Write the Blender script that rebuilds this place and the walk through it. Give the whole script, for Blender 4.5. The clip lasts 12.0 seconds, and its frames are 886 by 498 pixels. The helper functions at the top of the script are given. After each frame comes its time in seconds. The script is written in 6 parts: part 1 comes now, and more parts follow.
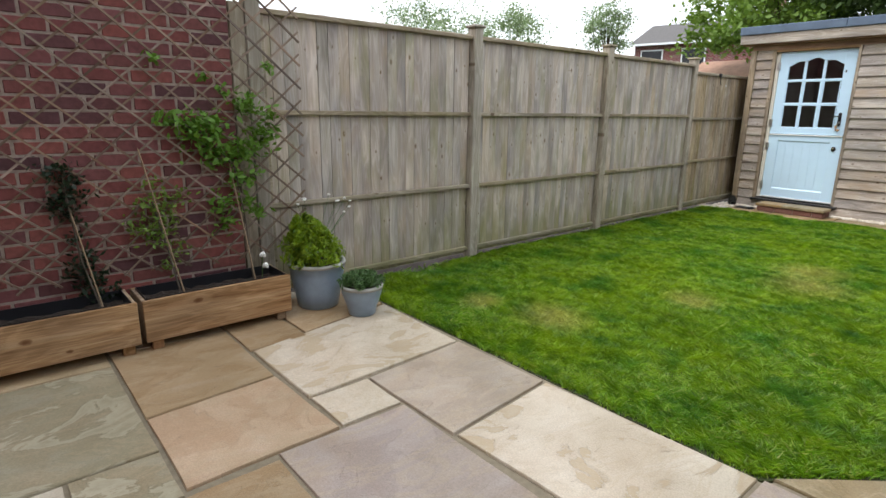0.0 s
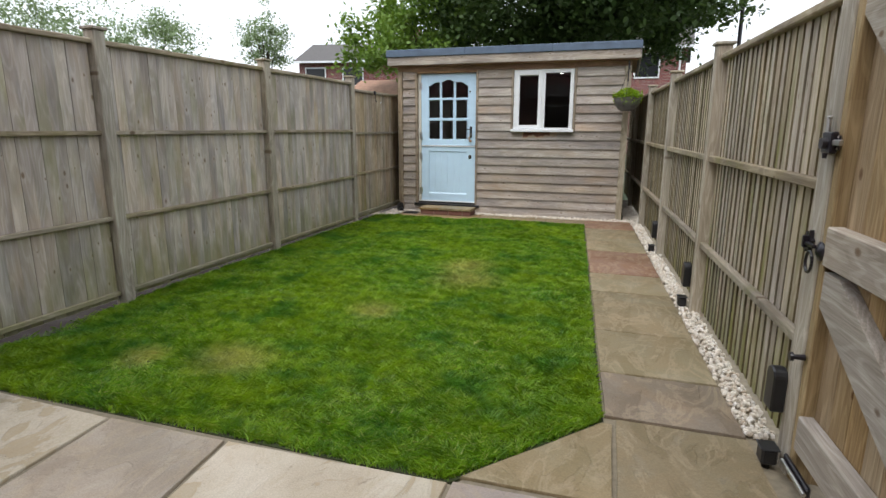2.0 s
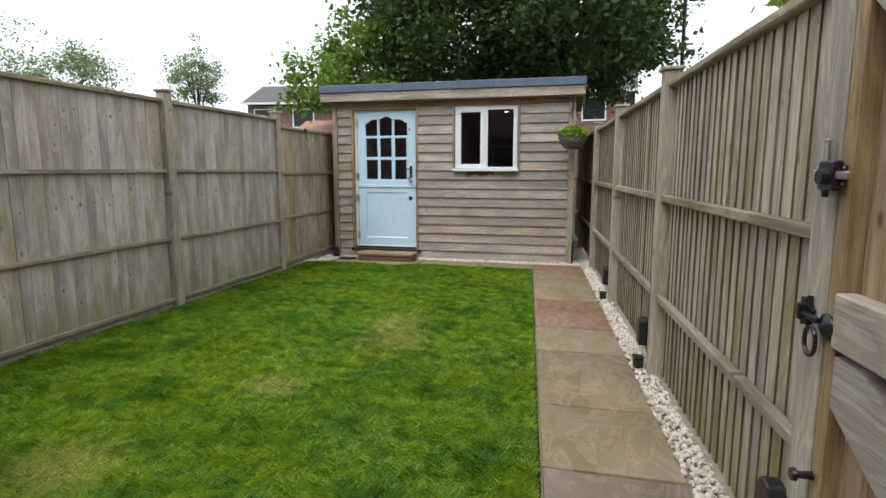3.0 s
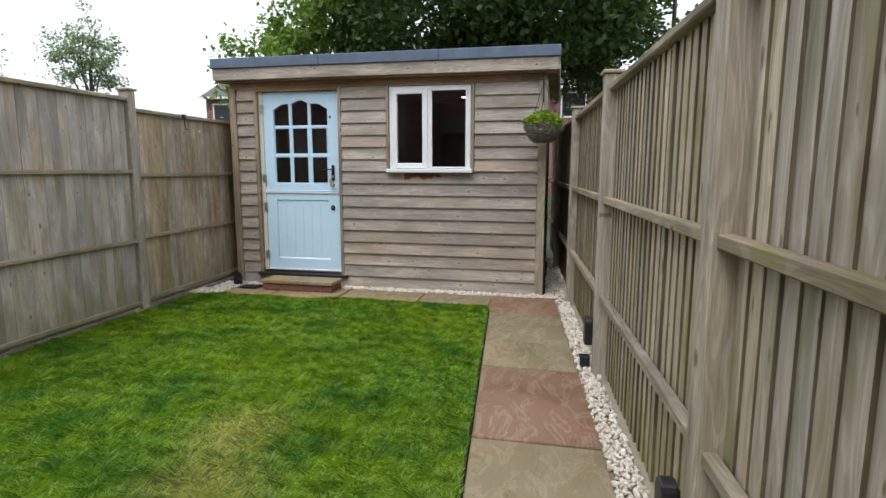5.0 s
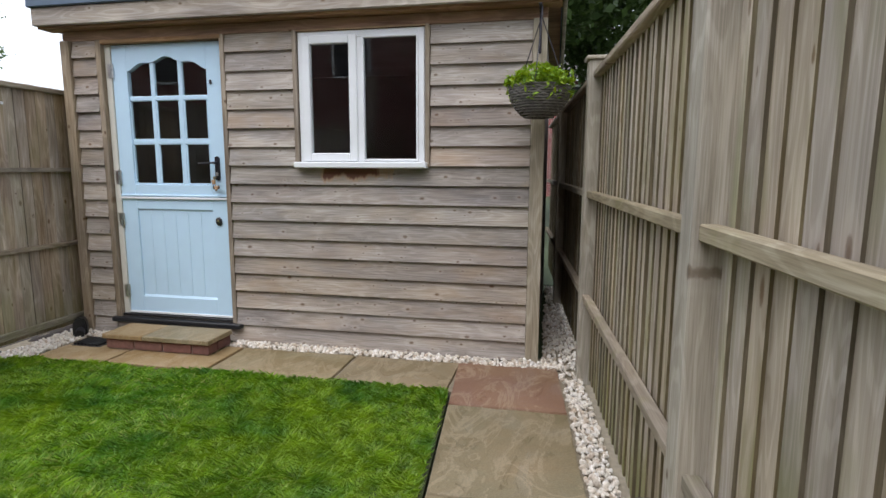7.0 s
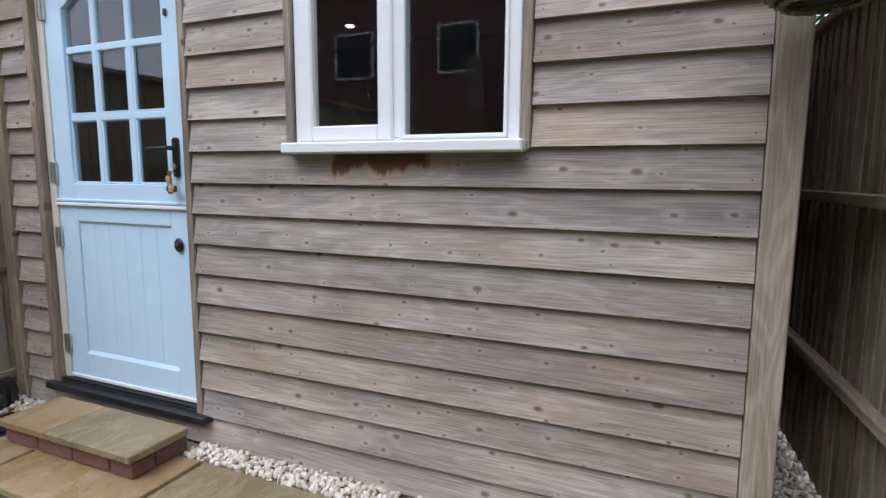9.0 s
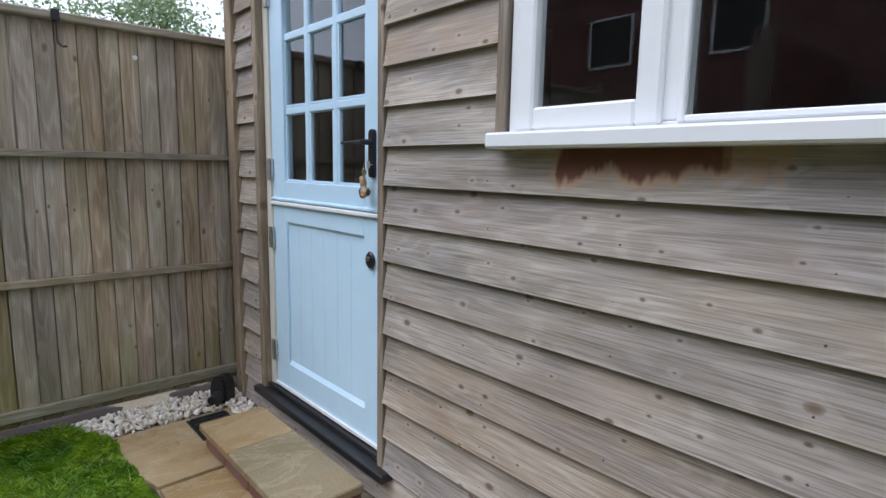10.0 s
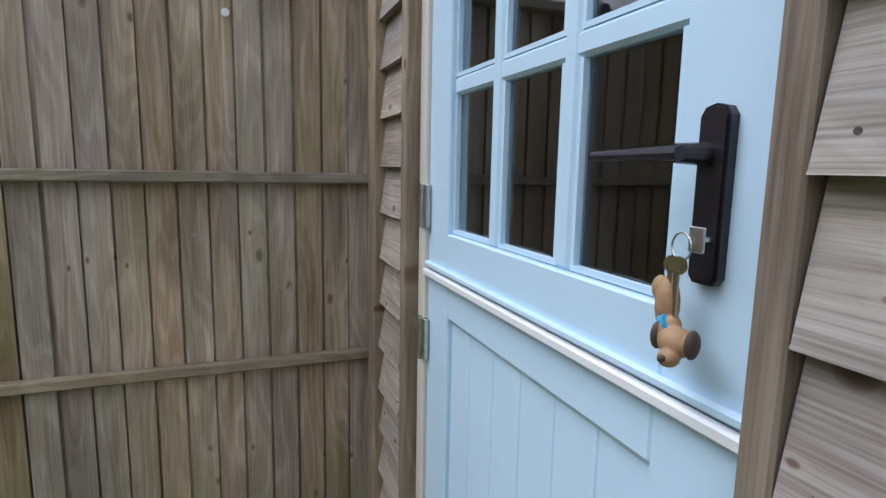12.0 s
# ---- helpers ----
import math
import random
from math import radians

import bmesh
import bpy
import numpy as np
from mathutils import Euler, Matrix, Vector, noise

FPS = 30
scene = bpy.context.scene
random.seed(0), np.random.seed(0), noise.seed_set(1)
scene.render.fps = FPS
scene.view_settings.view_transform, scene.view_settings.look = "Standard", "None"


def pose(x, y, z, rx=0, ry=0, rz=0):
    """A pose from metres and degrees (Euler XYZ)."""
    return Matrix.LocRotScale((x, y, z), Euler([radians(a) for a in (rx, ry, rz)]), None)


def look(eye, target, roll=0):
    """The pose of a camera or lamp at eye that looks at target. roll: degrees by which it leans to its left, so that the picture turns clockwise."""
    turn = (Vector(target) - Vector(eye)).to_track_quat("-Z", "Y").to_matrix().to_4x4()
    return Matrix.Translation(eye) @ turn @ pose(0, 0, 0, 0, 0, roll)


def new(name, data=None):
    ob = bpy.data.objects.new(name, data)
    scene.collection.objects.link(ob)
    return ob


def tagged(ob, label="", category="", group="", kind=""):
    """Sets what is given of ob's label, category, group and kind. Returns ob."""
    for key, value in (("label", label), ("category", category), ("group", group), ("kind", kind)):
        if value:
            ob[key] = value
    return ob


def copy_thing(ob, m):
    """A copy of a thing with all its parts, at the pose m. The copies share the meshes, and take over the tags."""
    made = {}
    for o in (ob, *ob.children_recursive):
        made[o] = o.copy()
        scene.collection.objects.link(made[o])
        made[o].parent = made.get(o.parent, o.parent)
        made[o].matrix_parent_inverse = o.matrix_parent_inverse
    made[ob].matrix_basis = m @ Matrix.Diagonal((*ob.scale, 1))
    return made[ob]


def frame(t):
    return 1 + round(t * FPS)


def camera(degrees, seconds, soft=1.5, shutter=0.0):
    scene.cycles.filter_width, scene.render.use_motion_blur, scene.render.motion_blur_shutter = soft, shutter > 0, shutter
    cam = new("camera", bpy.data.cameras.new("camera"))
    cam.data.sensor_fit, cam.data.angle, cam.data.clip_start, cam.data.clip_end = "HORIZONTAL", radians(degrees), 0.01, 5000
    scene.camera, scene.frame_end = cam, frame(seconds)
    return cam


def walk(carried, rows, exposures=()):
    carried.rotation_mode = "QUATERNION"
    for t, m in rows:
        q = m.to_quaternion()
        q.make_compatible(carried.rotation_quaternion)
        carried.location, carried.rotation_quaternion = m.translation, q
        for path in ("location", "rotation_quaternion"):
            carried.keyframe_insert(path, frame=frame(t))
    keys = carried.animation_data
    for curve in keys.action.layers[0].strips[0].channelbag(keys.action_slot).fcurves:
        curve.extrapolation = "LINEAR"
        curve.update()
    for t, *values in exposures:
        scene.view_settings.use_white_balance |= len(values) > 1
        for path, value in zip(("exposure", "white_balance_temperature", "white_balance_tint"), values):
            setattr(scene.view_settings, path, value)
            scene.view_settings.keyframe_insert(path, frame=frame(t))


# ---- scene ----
cam = camera(77.4, 12.0)
PATH = [
    (0, (0.496, 0.138, 1.308), (-0.985, 1.39, 0.82), 0.8),
    (0.5, (0.51, 0.164, 1.3), (-0.78, 1.611, 0.807), 0.7),
    (1, (0.516, 0.203, 1.318), (-0.577, 1.801, 0.818), 0.6),
    (1.5, (0.475, 0.275, 1.33), (-0.353, 2.028, 0.84), 0.4),
    (2, (0.457, 0.4, 1.321), (-0.148, 2.258, 0.892), 0.2),
    (2.5, (0.482, 0.701, 1.334), (-0.027, 2.608, 1.008), 0.1),
    (3, (0.518, 1.094, 1.29), (0.05, 3.017, 1.005), -0.0),
    (3.5, (0.519, 1.555, 1.301), (0.067, 3.483, 1.02), -0.0),
    (5.5, (0.604, 3.601, 1.306), (0.206, 5.539, 1.015), 0.1),
    (6, (0.571, 4.135, 1.294), (0.168, 6.071, 0.999), 0.2),
    (6.5, (0.568, 4.681, 1.291), (0.179, 6.62, 0.99), 0.2),
    (8.3, (0.303, 6.483, 1.152), (-0.188, 8.409, 0.926), 0.2),
    (8.5, (0.265, 6.648, 1.175), (-0.293, 8.554, 0.937), 0.3),
    (9, (0.167, 7.053, 1.184), (-0.612, 8.876, 0.923), 0.4),
    (9.5, (0.026, 7.39, 1.2), (-1.111, 9.01, 0.915), 0.5),
    (10, (-0.202, 7.686, 1.212), (-1.672, 9.01, 0.921), 1.1),
    (10.5, (-0.49, 7.964, 1.214), (-2.165, 9.011, 0.902), 1.2),
    (11, (-0.765, 8.136, 1.232), (-2.584, 8.908, 0.922), 1.3),
    (11.5, (-1.156, 8.254, 1.26), (-3.012, 8.928, 0.945), 1.3),
    (12, (-1.443, 8.398, 1.278), (-3.292, 9.102, 0.987), 1.1),
]
walk(cam, [(t, look(eye, target, roll)) for t, eye, target, roll in PATH],
     [(0.0, 1.0, 6280, 12), (1.0, 0.81, 6240, 12), (2.0, 0.70, 6240, 12), (6.5, 0.66, 6080, 14), (8.5, 0.72, 5850, 17), (9.5, 0.68, 5690, 16), (10.5, 0.60, 5720, 14), (12.0, 0.68, 5760, 15)])

# ---- world, sun, exposure ----
world = bpy.data.worlds.new("overcast_sky")
scene.world = world
world.use_nodes = True
wn = world.node_tree
for n in list(wn.nodes):
    wn.nodes.remove(n)
w_out = wn.nodes.new("ShaderNodeOutputWorld")
w_bg = wn.nodes.new("ShaderNodeBackground")
w_sky = wn.nodes.new("ShaderNodeTexSky")
w_sky.sky_type, w_sky.sun_disc = "NISHITA", False
w_sky.sun_elevation, w_sky.sun_rotation = radians(56), radians(157)
w_sky.dust_density, w_sky.air_density, w_sky.ozone_density = 4.0, 1.0, 1.0
w_scale = wn.nodes.new("ShaderNodeVectorMath")
w_scale.operation = "SCALE"
w_scale.inputs["Scale"].default_value = 0.10
w_mix = wn.nodes.new("ShaderNodeMix")
w_mix.data_type = "RGBA"
w_mix.inputs["Factor"].default_value = 0.86
w_mix.inputs[7].default_value = (0.93, 0.97, 1.0, 1)
wn.links.new(w_sky.outputs[0], w_scale.inputs[0])
wn.links.new(w_scale.outputs[0], w_mix.inputs[6])
wn.links.new(w_mix.outputs[2], w_bg.inputs["Color"])
w_bg.inputs["Strength"].default_value = 1.0
wn.links.new(w_bg.outputs[0], w_out.inputs[0])

sun_data = bpy.data.lights.new("sun", "SUN")
sun_data.energy, sun_data.angle, sun_data.color = 1.3, radians(40), (1.0, 0.97, 0.92)
sun = new("sun", sun_data)
sun.matrix_world = look((0, 0, 0), (0.24, 0.58, -0.95))

# ---- materials ----


class Nodes:
    """Short hand for building one node material."""

    def __init__(self, name):
        self.mat = bpy.data.materials.new(name)
        self.mat.use_nodes = True
        self.tree = self.mat.node_tree
        self.bsdf = self.tree.nodes["Principled BSDF"]

    def add(self, kind, **inputs):
        n = self.tree.nodes.new(kind)
        for key, value in inputs.items():
            self.put(n.inputs[key.replace("_", " ")], value)
        return n

    def put(self, socket, value):
        if isinstance(value, bpy.types.NodeSocket):
            self.tree.links.new(value, socket)
        else:
            socket.default_value = value

    def coords(self, scale=(1, 1, 1), shift=True):
        tc = self.add("ShaderNodeTexCoord")
        v = tc.outputs["Object"]
        if shift:
            info = self.add("ShaderNodeObjectInfo")
            m = self.add("ShaderNodeVectorMath")
            m.operation = "MULTIPLY_ADD"
            self.put(m.inputs[0], info.outputs["Random"])
            self.put(m.inputs[1], (37.0, 53.0, 71.0))
            self.put(m.inputs[2], v)
            v = m.outputs[0]
        mp = self.add("ShaderNodeMapping", Vector=v)
        mp.inputs["Scale"].default_value = scale
        return mp.outputs[0]

    def random(self):
        return self.add("ShaderNodeObjectInfo").outputs["Random"]

    def island(self):
        return self.add("ShaderNodeNewGeometry").outputs["Random Per Island"]

    def noise(self, vec, scale, detail=4, rough=0.55, distort=0.0):
        n = self.add("ShaderNodeTexNoise", Vector=vec, Scale=scale, Detail=detail, Roughness=rough, Distortion=distort)
        return n.outputs["Fac"]

    def ramp(self, fac, *stops):
        n = self.add("ShaderNodeValToRGB", Fac=fac)
        e = n.color_ramp.elements
        while len(e) < len(stops):
            e.new(0.5)
        for el, (p, c) in zip(e, stops):
            el.position = p
            el.color = (*c, 1) if len(c) == 3 else c
        return n.outputs["Color"]

    def mix(self, fac, a, b, blend="MIX"):
        n = self.add("ShaderNodeMix")
        n.data_type, n.blend_type = "RGBA", blend
        self.put(n.inputs[0], fac)
        self.put(n.inputs[6], a if isinstance(a, bpy.types.NodeSocket) else (*a, 1))
        self.put(n.inputs[7], b if isinstance(b, bpy.types.NodeSocket) else (*b, 1))
        return n.outputs[2]

    def math(self, op, a, b=0.0, c=0.0):
        n = self.add("ShaderNodeMath")
        n.operation = op
        for s, v in zip(n.inputs, (a, b, c)):
            self.put(s, v)
        return n.outputs[0]

    def hsv(self, col, h=0.5, s=1.0, v=1.0):
        return self.add("ShaderNodeHueSaturation", Color=col, Hue=h, Saturation=s, Value=v).outputs[0]

    def bump(self, height, strength=0.3, distance=0.004):
        b = self.add("ShaderNodeBump", Height=height, Strength=strength, Distance=distance)
        self.put(self.bsdf.inputs["Normal"], b.outputs[0])

    def done(self, colour, rough=0.7, metal=0.0, spec=None):
        self.put(self.bsdf.inputs["Base Color"], colour if isinstance(colour, bpy.types.NodeSocket) else (*colour, 1))
        self.put(self.bsdf.inputs["Roughness"], rough)
        self.put(self.bsdf.inputs["Metallic"], metal)
        if spec is not None:
            self.put(self.bsdf.inputs["Specular IOR Level"], spec)
        return self.mat


def wood(name, light, mid, dark, axis="z", knots=0.0, vary=0.25, rough=0.78, stain=0.35, green=0.0, knot_rate=(4.0, 6.0), rust=None, face="x", crisp=1.0, calm=0.0, whorls=()):
    """Weathered timber with grain along the axis, knots and grey stains; calm evens out the broad streaks."""
    dark_g = tuple(d + (m_ - d) * calm for d, m_ in zip(dark, mid))
    light_g = tuple(l + (m_ - l) * calm for l, m_ in zip(light, mid))
    m = Nodes(name)

    def aligned(along, across):
        s = [across] * 3
        s["xyz".index(axis)] = along
        return tuple(s)

    c = m.coords(aligned(1.2, 14))
    warp = m.noise(m.coords(aligned(0.9, 3.0)), 1.6, 2)
    swirl = m.noise(m.coords(aligned(1.1, 7.0)), 1.0, 2, 0.5)
    rings = m.math("SINE", m.math("MULTIPLY", swirl, 85.0))
    grain = m.noise(c, 1.3, 5, 0.6, 0.8)
    fine = m.noise(m.coords(aligned(3.5, 190)), 1.5, 3)
    col = m.ramp(grain, (0.30, dark_g), (0.46, mid), (0.66, light_g))
    col = m.mix(1.0, col, m.ramp(fine, (0.36, (1 - 0.20 * crisp, 1 - 0.215 * crisp, 1 - 0.23 * crisp)), (0.58, (1.03, 1.03, 1.03))), "MULTIPLY")
    col = m.mix(1.0, col, m.ramp(rings, (0.1, (0.84 + 0.10 * calm, 0.825 + 0.11 * calm, 0.80 + 0.12 * calm)), (0.75, (1, 1, 1))), "MULTIPLY")
    blotch = m.ramp(warp, (0.38, (1, 1, 1)), (0.62, (1 - stain, 1 - stain, 1 - stain * 0.92)))
    col = m.mix(1.0, col, blotch, "MULTIPLY")
    if calm > 0:
        # patches where the silvering has not reached, and cool grey ones
        bare = m.ramp(m.noise(m.coords(aligned(1.6, 4.5)), 1.1, 4, 0.55, 0.6), (0.50, (0, 0, 0)), (0.68, (1, 1, 1)))
        col = m.mix(m.math("MULTIPLY", bare, 0.42), col, (dark[0] * 1.12, dark[1] * 0.98, dark[2] * 0.80))
        cool = m.ramp(m.noise(m.coords(aligned(2.3, 6.0)), 0.8, 3, 0.5, 0.4), (0.52, (1, 1, 1)), (0.70, (0.80, 0.83, 0.89)))
        col = m.mix(1.0, col, cool, "MULTIPLY")
    height = m.math("ADD", m.math("MULTIPLY", rings, 0.12), m.math("MULTIPLY", fine, 0.7))
    if knots > 0:
        sp = m.add("ShaderNodeSeparateXYZ", Vector=m.coords((1, 1, 1)))
        other = [i for i in range(3) if i not in ("xyz".index(axis), "xyz".index(face))][0]
        kv = m.add("ShaderNodeCombineXYZ", X=m.math("MULTIPLY", sp.outputs["xyz".index(axis)], knot_rate[0]), Y=m.math("MULTIPLY", sp.outputs[other], knot_rate[1]))
        v = m.add("ShaderNodeTexVoronoi", Vector=kv.outputs[0], Scale=1.0, Randomness=1.0)
        v.voronoi_dimensions = "2D"
        wob2 = m.noise(m.coords((1, 1, 1)), 60, 2)
        tint = m.add("ShaderNodeSeparateColor", Color=v.outputs["Color"])
        d = m.math("MULTIPLY", m.math("ADD", v.outputs["Distance"], m.math("MULTIPLY_ADD", wob2, 0.05, -0.025)), m.math("MULTIPLY_ADD", tint.outputs[1], 1.6, 0.7))
        k = m.ramp(d, (0.035, (1, 1, 1)), (0.085, (0.75, 0.75, 0.75)), (0.115, (0.22, 0.22, 0.22)), (0.24, (0, 0, 0)))
        level = m.math("SUBTRACT", 1.0, knots)
        if whorls:
            # boards cut from one trunk carry their knots at the same heights
            up = m.math("MULTIPLY_ADD", wob2, 0.10, m.add("ShaderNodeSeparateXYZ", Vector=m.add("ShaderNodeTexCoord").outputs["Object"]).outputs["xyz".index(axis)])
            for w in whorls:
                near = m.math("LESS_THAN", m.math("ABSOLUTE", m.math("SUBTRACT", up, w + 0.05)), 0.085)
                level = m.math("SUBTRACT", level, m.math("MULTIPLY", near, 0.5))
        gate = m.math("GREATER_THAN", tint.outputs[0], level)
        pale = m.math("MULTIPLY", m.ramp(d, (0.10, (1, 1, 1)), (0.34, (0, 0, 0))), gate)
        col = m.mix(m.math("MULTIPLY", pale, 0.35), col, light)
        k = m.math("MULTIPLY", k, gate)
        col = m.mix(m.math("MULTIPLY", k, 0.93), col, (dark[0] * 0.42, dark[1] * 0.33, dark[2] * 0.25))
        height = m.math("SUBTRACT", height, m.math("MULTIPLY", k, 0.5))
    if green > 0:
        low = m.add("ShaderNodeSeparateXYZ", Vector=m.add("ShaderNodeTexCoord").outputs["Object"]).outputs[2]
        algae = m.math("MAXIMUM", m.math("MULTIPLY_ADD", low, -0.55, 0.24), 0.0)
        g = m.ramp(m.math("ADD", m.noise(m.coords((5.0, 5.0, 1.6)), 1.2, 4), algae), (0.50, (0, 0, 0)), (0.74, (1, 1, 1)))
        col = m.mix(m.math("MULTIPLY", g, green * 1.5), col, (0.19, 0.19, 0.06))
    if rust:
        # a brown-red stain that has run down below the window sill
        sep = m.add("ShaderNodeSeparateXYZ", Vector=m.add("ShaderNodeTexCoord").outputs["Object"])
        (x0, x1), (z0, z1) = rust
        wob = m.noise(m.coords((14, 1, 3), False), 1.0, 4)
        fx = m.math("MULTIPLY", m.math("ABSOLUTE", m.math("SUBTRACT", sep.outputs[0], (x0 + x1) / 2)), 2 / (x1 - x0))
        fz = m.math("MULTIPLY", m.math("SUBTRACT", z1, sep.outputs[2]), 1 / (z1 - z0))
        amount = m.math("SUBTRACT", m.math("MULTIPLY_ADD", wob, 1.9, 0.25), m.math("MAXIMUM", fx, fz))
        halo = m.ramp(amount, (-0.25, (0, 0, 0)), (0.25, (0.7, 0.7, 0.7)))
        col = m.mix(halo, col, (0.40, 0.215, 0.10))
        col = m.mix(m.ramp(amount, (0.22, (0, 0, 0)), (0.45, (0.9, 0.9, 0.9))), col, (0.115, 0.026, 0.014))
    r = m.random()
    col = m.hsv(col, m.math("MULTIPLY_ADD", r, 0.014, 0.493), m.math("MULTIPLY_ADD", m.math("FRACT", m.math("MULTIPLY", r, 7.3)), 0.4, 0.8),
                m.math("MULTIPLY_ADD", m.math("FRACT", m.math("MULTIPLY", r, 13.7)), vary * 2, 1 - vary))
    m.bump(height, 0.35, 0.002)
    return m.done(col, rough, spec=0.3)


def paint(name, colour, rough=0.4, grain=0.03):
    m = Nodes(name)
    n = m.noise(m.coords((1, 1, 1)), 9, 5)
    col = m.mix(n, colour, tuple(v * 0.9 for v in colour))
    streak = m.noise(m.coords((60, 60, 2)), 2.0, 3)
    m.bump(m.math("ADD", n, m.math("MULTIPLY", streak, 0.5)), 0.08 + grain, 0.002)
    return m.done(col, rough)


def stone(name, tones, rough=0.62, flaky=None):
    """Riven sandstone flags: each takes its own tone, with veins, stains and ledges."""
    m = Nodes(name)
    r = m.random()
    base = m.add("ShaderNodeValToRGB", Fac=r)
    e = base.color_ramp.elements
    while len(e) < len(tones):
        e.new(0.5)
    for i, (el, c) in enumerate(zip(e, tones)):
        el.position, el.color = i / len(tones), (*c, 1)
    base.color_ramp.interpolation = "CONSTANT"
    big = m.noise(m.coords((1, 1, 1)), 2.0, 5, 0.6, 1.2)
    flake = m.noise(m.coords((1.0, 0.62, 1)), 3.6, 9, 0.58, 0.9)
    veins = m.noise(m.coords((1.4, 0.6, 1)), 3.0, 8, 0.62, 2.6)
    grit = m.noise(m.coords((1, 1, 1)), 140, 3)
    marks = m.noise(m.coords((5, 3, 1)), 2.6, 6, 0.68, 1.6)
    col = m.mix(m.ramp(big, (0.38, (0, 0, 0)), (0.74, (0.4, 0.4, 0.4))), base.outputs[0], (0.36, 0.235, 0.12))
    tone2 = m.hsv(base.outputs[0], 0.493, 1.25, 0.74)
    col = m.mix(m.ramp(flake, (0.50, (0, 0, 0)), (0.58, (0.45, 0.45, 0.45)), (0.70, (0.6, 0.6, 0.6))), col, tone2)
    col = m.mix(m.ramp(flake, (0.32, (0.5, 0.5, 0.5)), (0.44, (0, 0, 0))), col, m.hsv(base.outputs[0], 0.5, 0.75, 1.18))
    col = m.mix(m.ramp(veins, (0.50, (0, 0, 0)), (0.56, (0.35, 0.35, 0.35)), (0.62, (0, 0, 0))), col, (0.5, 0.4, 0.27))
    col = m.mix(m.ramp(marks, (0.64, (0, 0, 0)), (0.72, (0.5, 0.5, 0.5))), col, (0.16, 0.12, 0.085))
    col = m.mix(1.0, col, m.ramp(grit, (0.3, (0.84, 0.84, 0.84)), (0.7, (1.08, 1.08, 1.08))), "MULTIPLY")
    if flaky:
        # the skin has flaked off in sharp-edged islands and shows the stone below
        col = m.mix(m.ramp(flake, (0.545, (0, 0, 0)), (0.56, (0.8, 0.8, 0.8)), (0.64, (0.35, 0.35, 0.35))), col, flaky)
    damp = m.noise(m.coords((1, 1, 1), False), 0.9, 4)
    col = m.mix(1.0, col, m.ramp(damp, (0.38, (0.80, 0.80, 0.77)), (0.62, (1, 1, 1))), "MULTIPLY")
    ledge = m.ramp(flake, (0.36, (0, 0, 0)), (0.40, (0.4, 0.4, 0.4)), (0.53, (0.45, 0.45, 0.45)), (0.555, (1, 1, 1)))
    m.bump(m.math("ADD", m.math("ADD", ledge, m.math("MULTIPLY", veins, 0.9)), m.math("MULTIPLY", grit, 0.3)), 0.8, 0.006)
    return m.done(col, m.ramp(big, (0.3, (rough - 0.15,) * 3), (0.7, (rough + 0.1,) * 3)), spec=0.4)


def varied(name, colours, rough=0.6, scale=6.0, island=False, bump=0.15, spec=None, metal=0.0):
    """A surface that goes from one tone to the next, piece by piece and within a piece."""
    m = Nodes(name)
    src = m.island() if island else m.random()
    colours = colours if len(colours) > 1 else [colours[0], tuple(v * 0.9 for v in colours[0])]
    tone = m.ramp(src, *[(i / max(1, len(colours) - 1), c) for i, c in enumerate(colours)])
    n = m.noise(m.coords((1, 1, 1), not island), scale, 5)
    col = m.mix(1.0, tone, m.ramp(n, (0.3, (0.78, 0.78, 0.78)), (0.7, (1.12, 1.12, 1.12))), "MULTIPLY")
    m.bump(n, bump, 0.003)
    return m.done(col, rough, metal, spec)


def brickwork(name, bricks=(0.22, 0.055, 0.045), mortar=(0.42, 0.38, 0.34)):
    """Courses in the material, for walls that are only seen from afar."""
    m = Nodes(name)
    tc = m.add("ShaderNodeTexCoord")
    mp = m.add("ShaderNodeMapping", Vector=tc.outputs["Object"])
    mp.inputs["Rotation"].default_value = (radians(90), 0, 0)
    b = m.add("ShaderNodeTexBrick", Vector=mp.outputs[0], Scale=1.0)
    b.inputs["Color1"].default_value = (*bricks, 1)
    b.inputs["Color2"].default_value = (bricks[0] * 0.6, bricks[1] * 0.65, bricks[2] * 0.8, 1)
    b.inputs["Mortar"].default_value = (*mortar, 1)
    b.inputs["Mortar Size"].default_value = 0.006
    b.inputs["Brick Width"].default_value, b.inputs["Row Height"].default_value = 0.225, 0.075
    return m.done(b.outputs["Color"], 0.85)


FENCE = wood("weathered_fence_wood", (0.625, 0.56, 0.495), (0.545, 0.482, 0.418), (0.40, 0.345, 0.28), "z", 0.10, 0.09, stain=0.36, green=0.42, knot_rate=(6.0, 12.0), face="x", crisp=0.5, calm=0.4, whorls=(0.40, 1.02, 1.60))
FENCE_RAIL = wood("weathered_rail_wood", (0.47, 0.41, 0.31), (0.38, 0.32, 0.23), (0.26, 0.21, 0.145), "y", 0.2, 0.12, green=0.3, face="x")
POST = wood("weathered_post_wood", (0.52, 0.47, 0.38), (0.44, 0.39, 0.30), (0.32, 0.27, 0.2), "z", 0.2, 0.1, stain=0.25, face="x")
GATE_WOOD = wood("tan_gate_wood", (0.52, 0.39, 0.235), (0.43, 0.31, 0.17), (0.30, 0.2, 0.105), "z", 0.3, 0.1, stain=0.2, face="x")
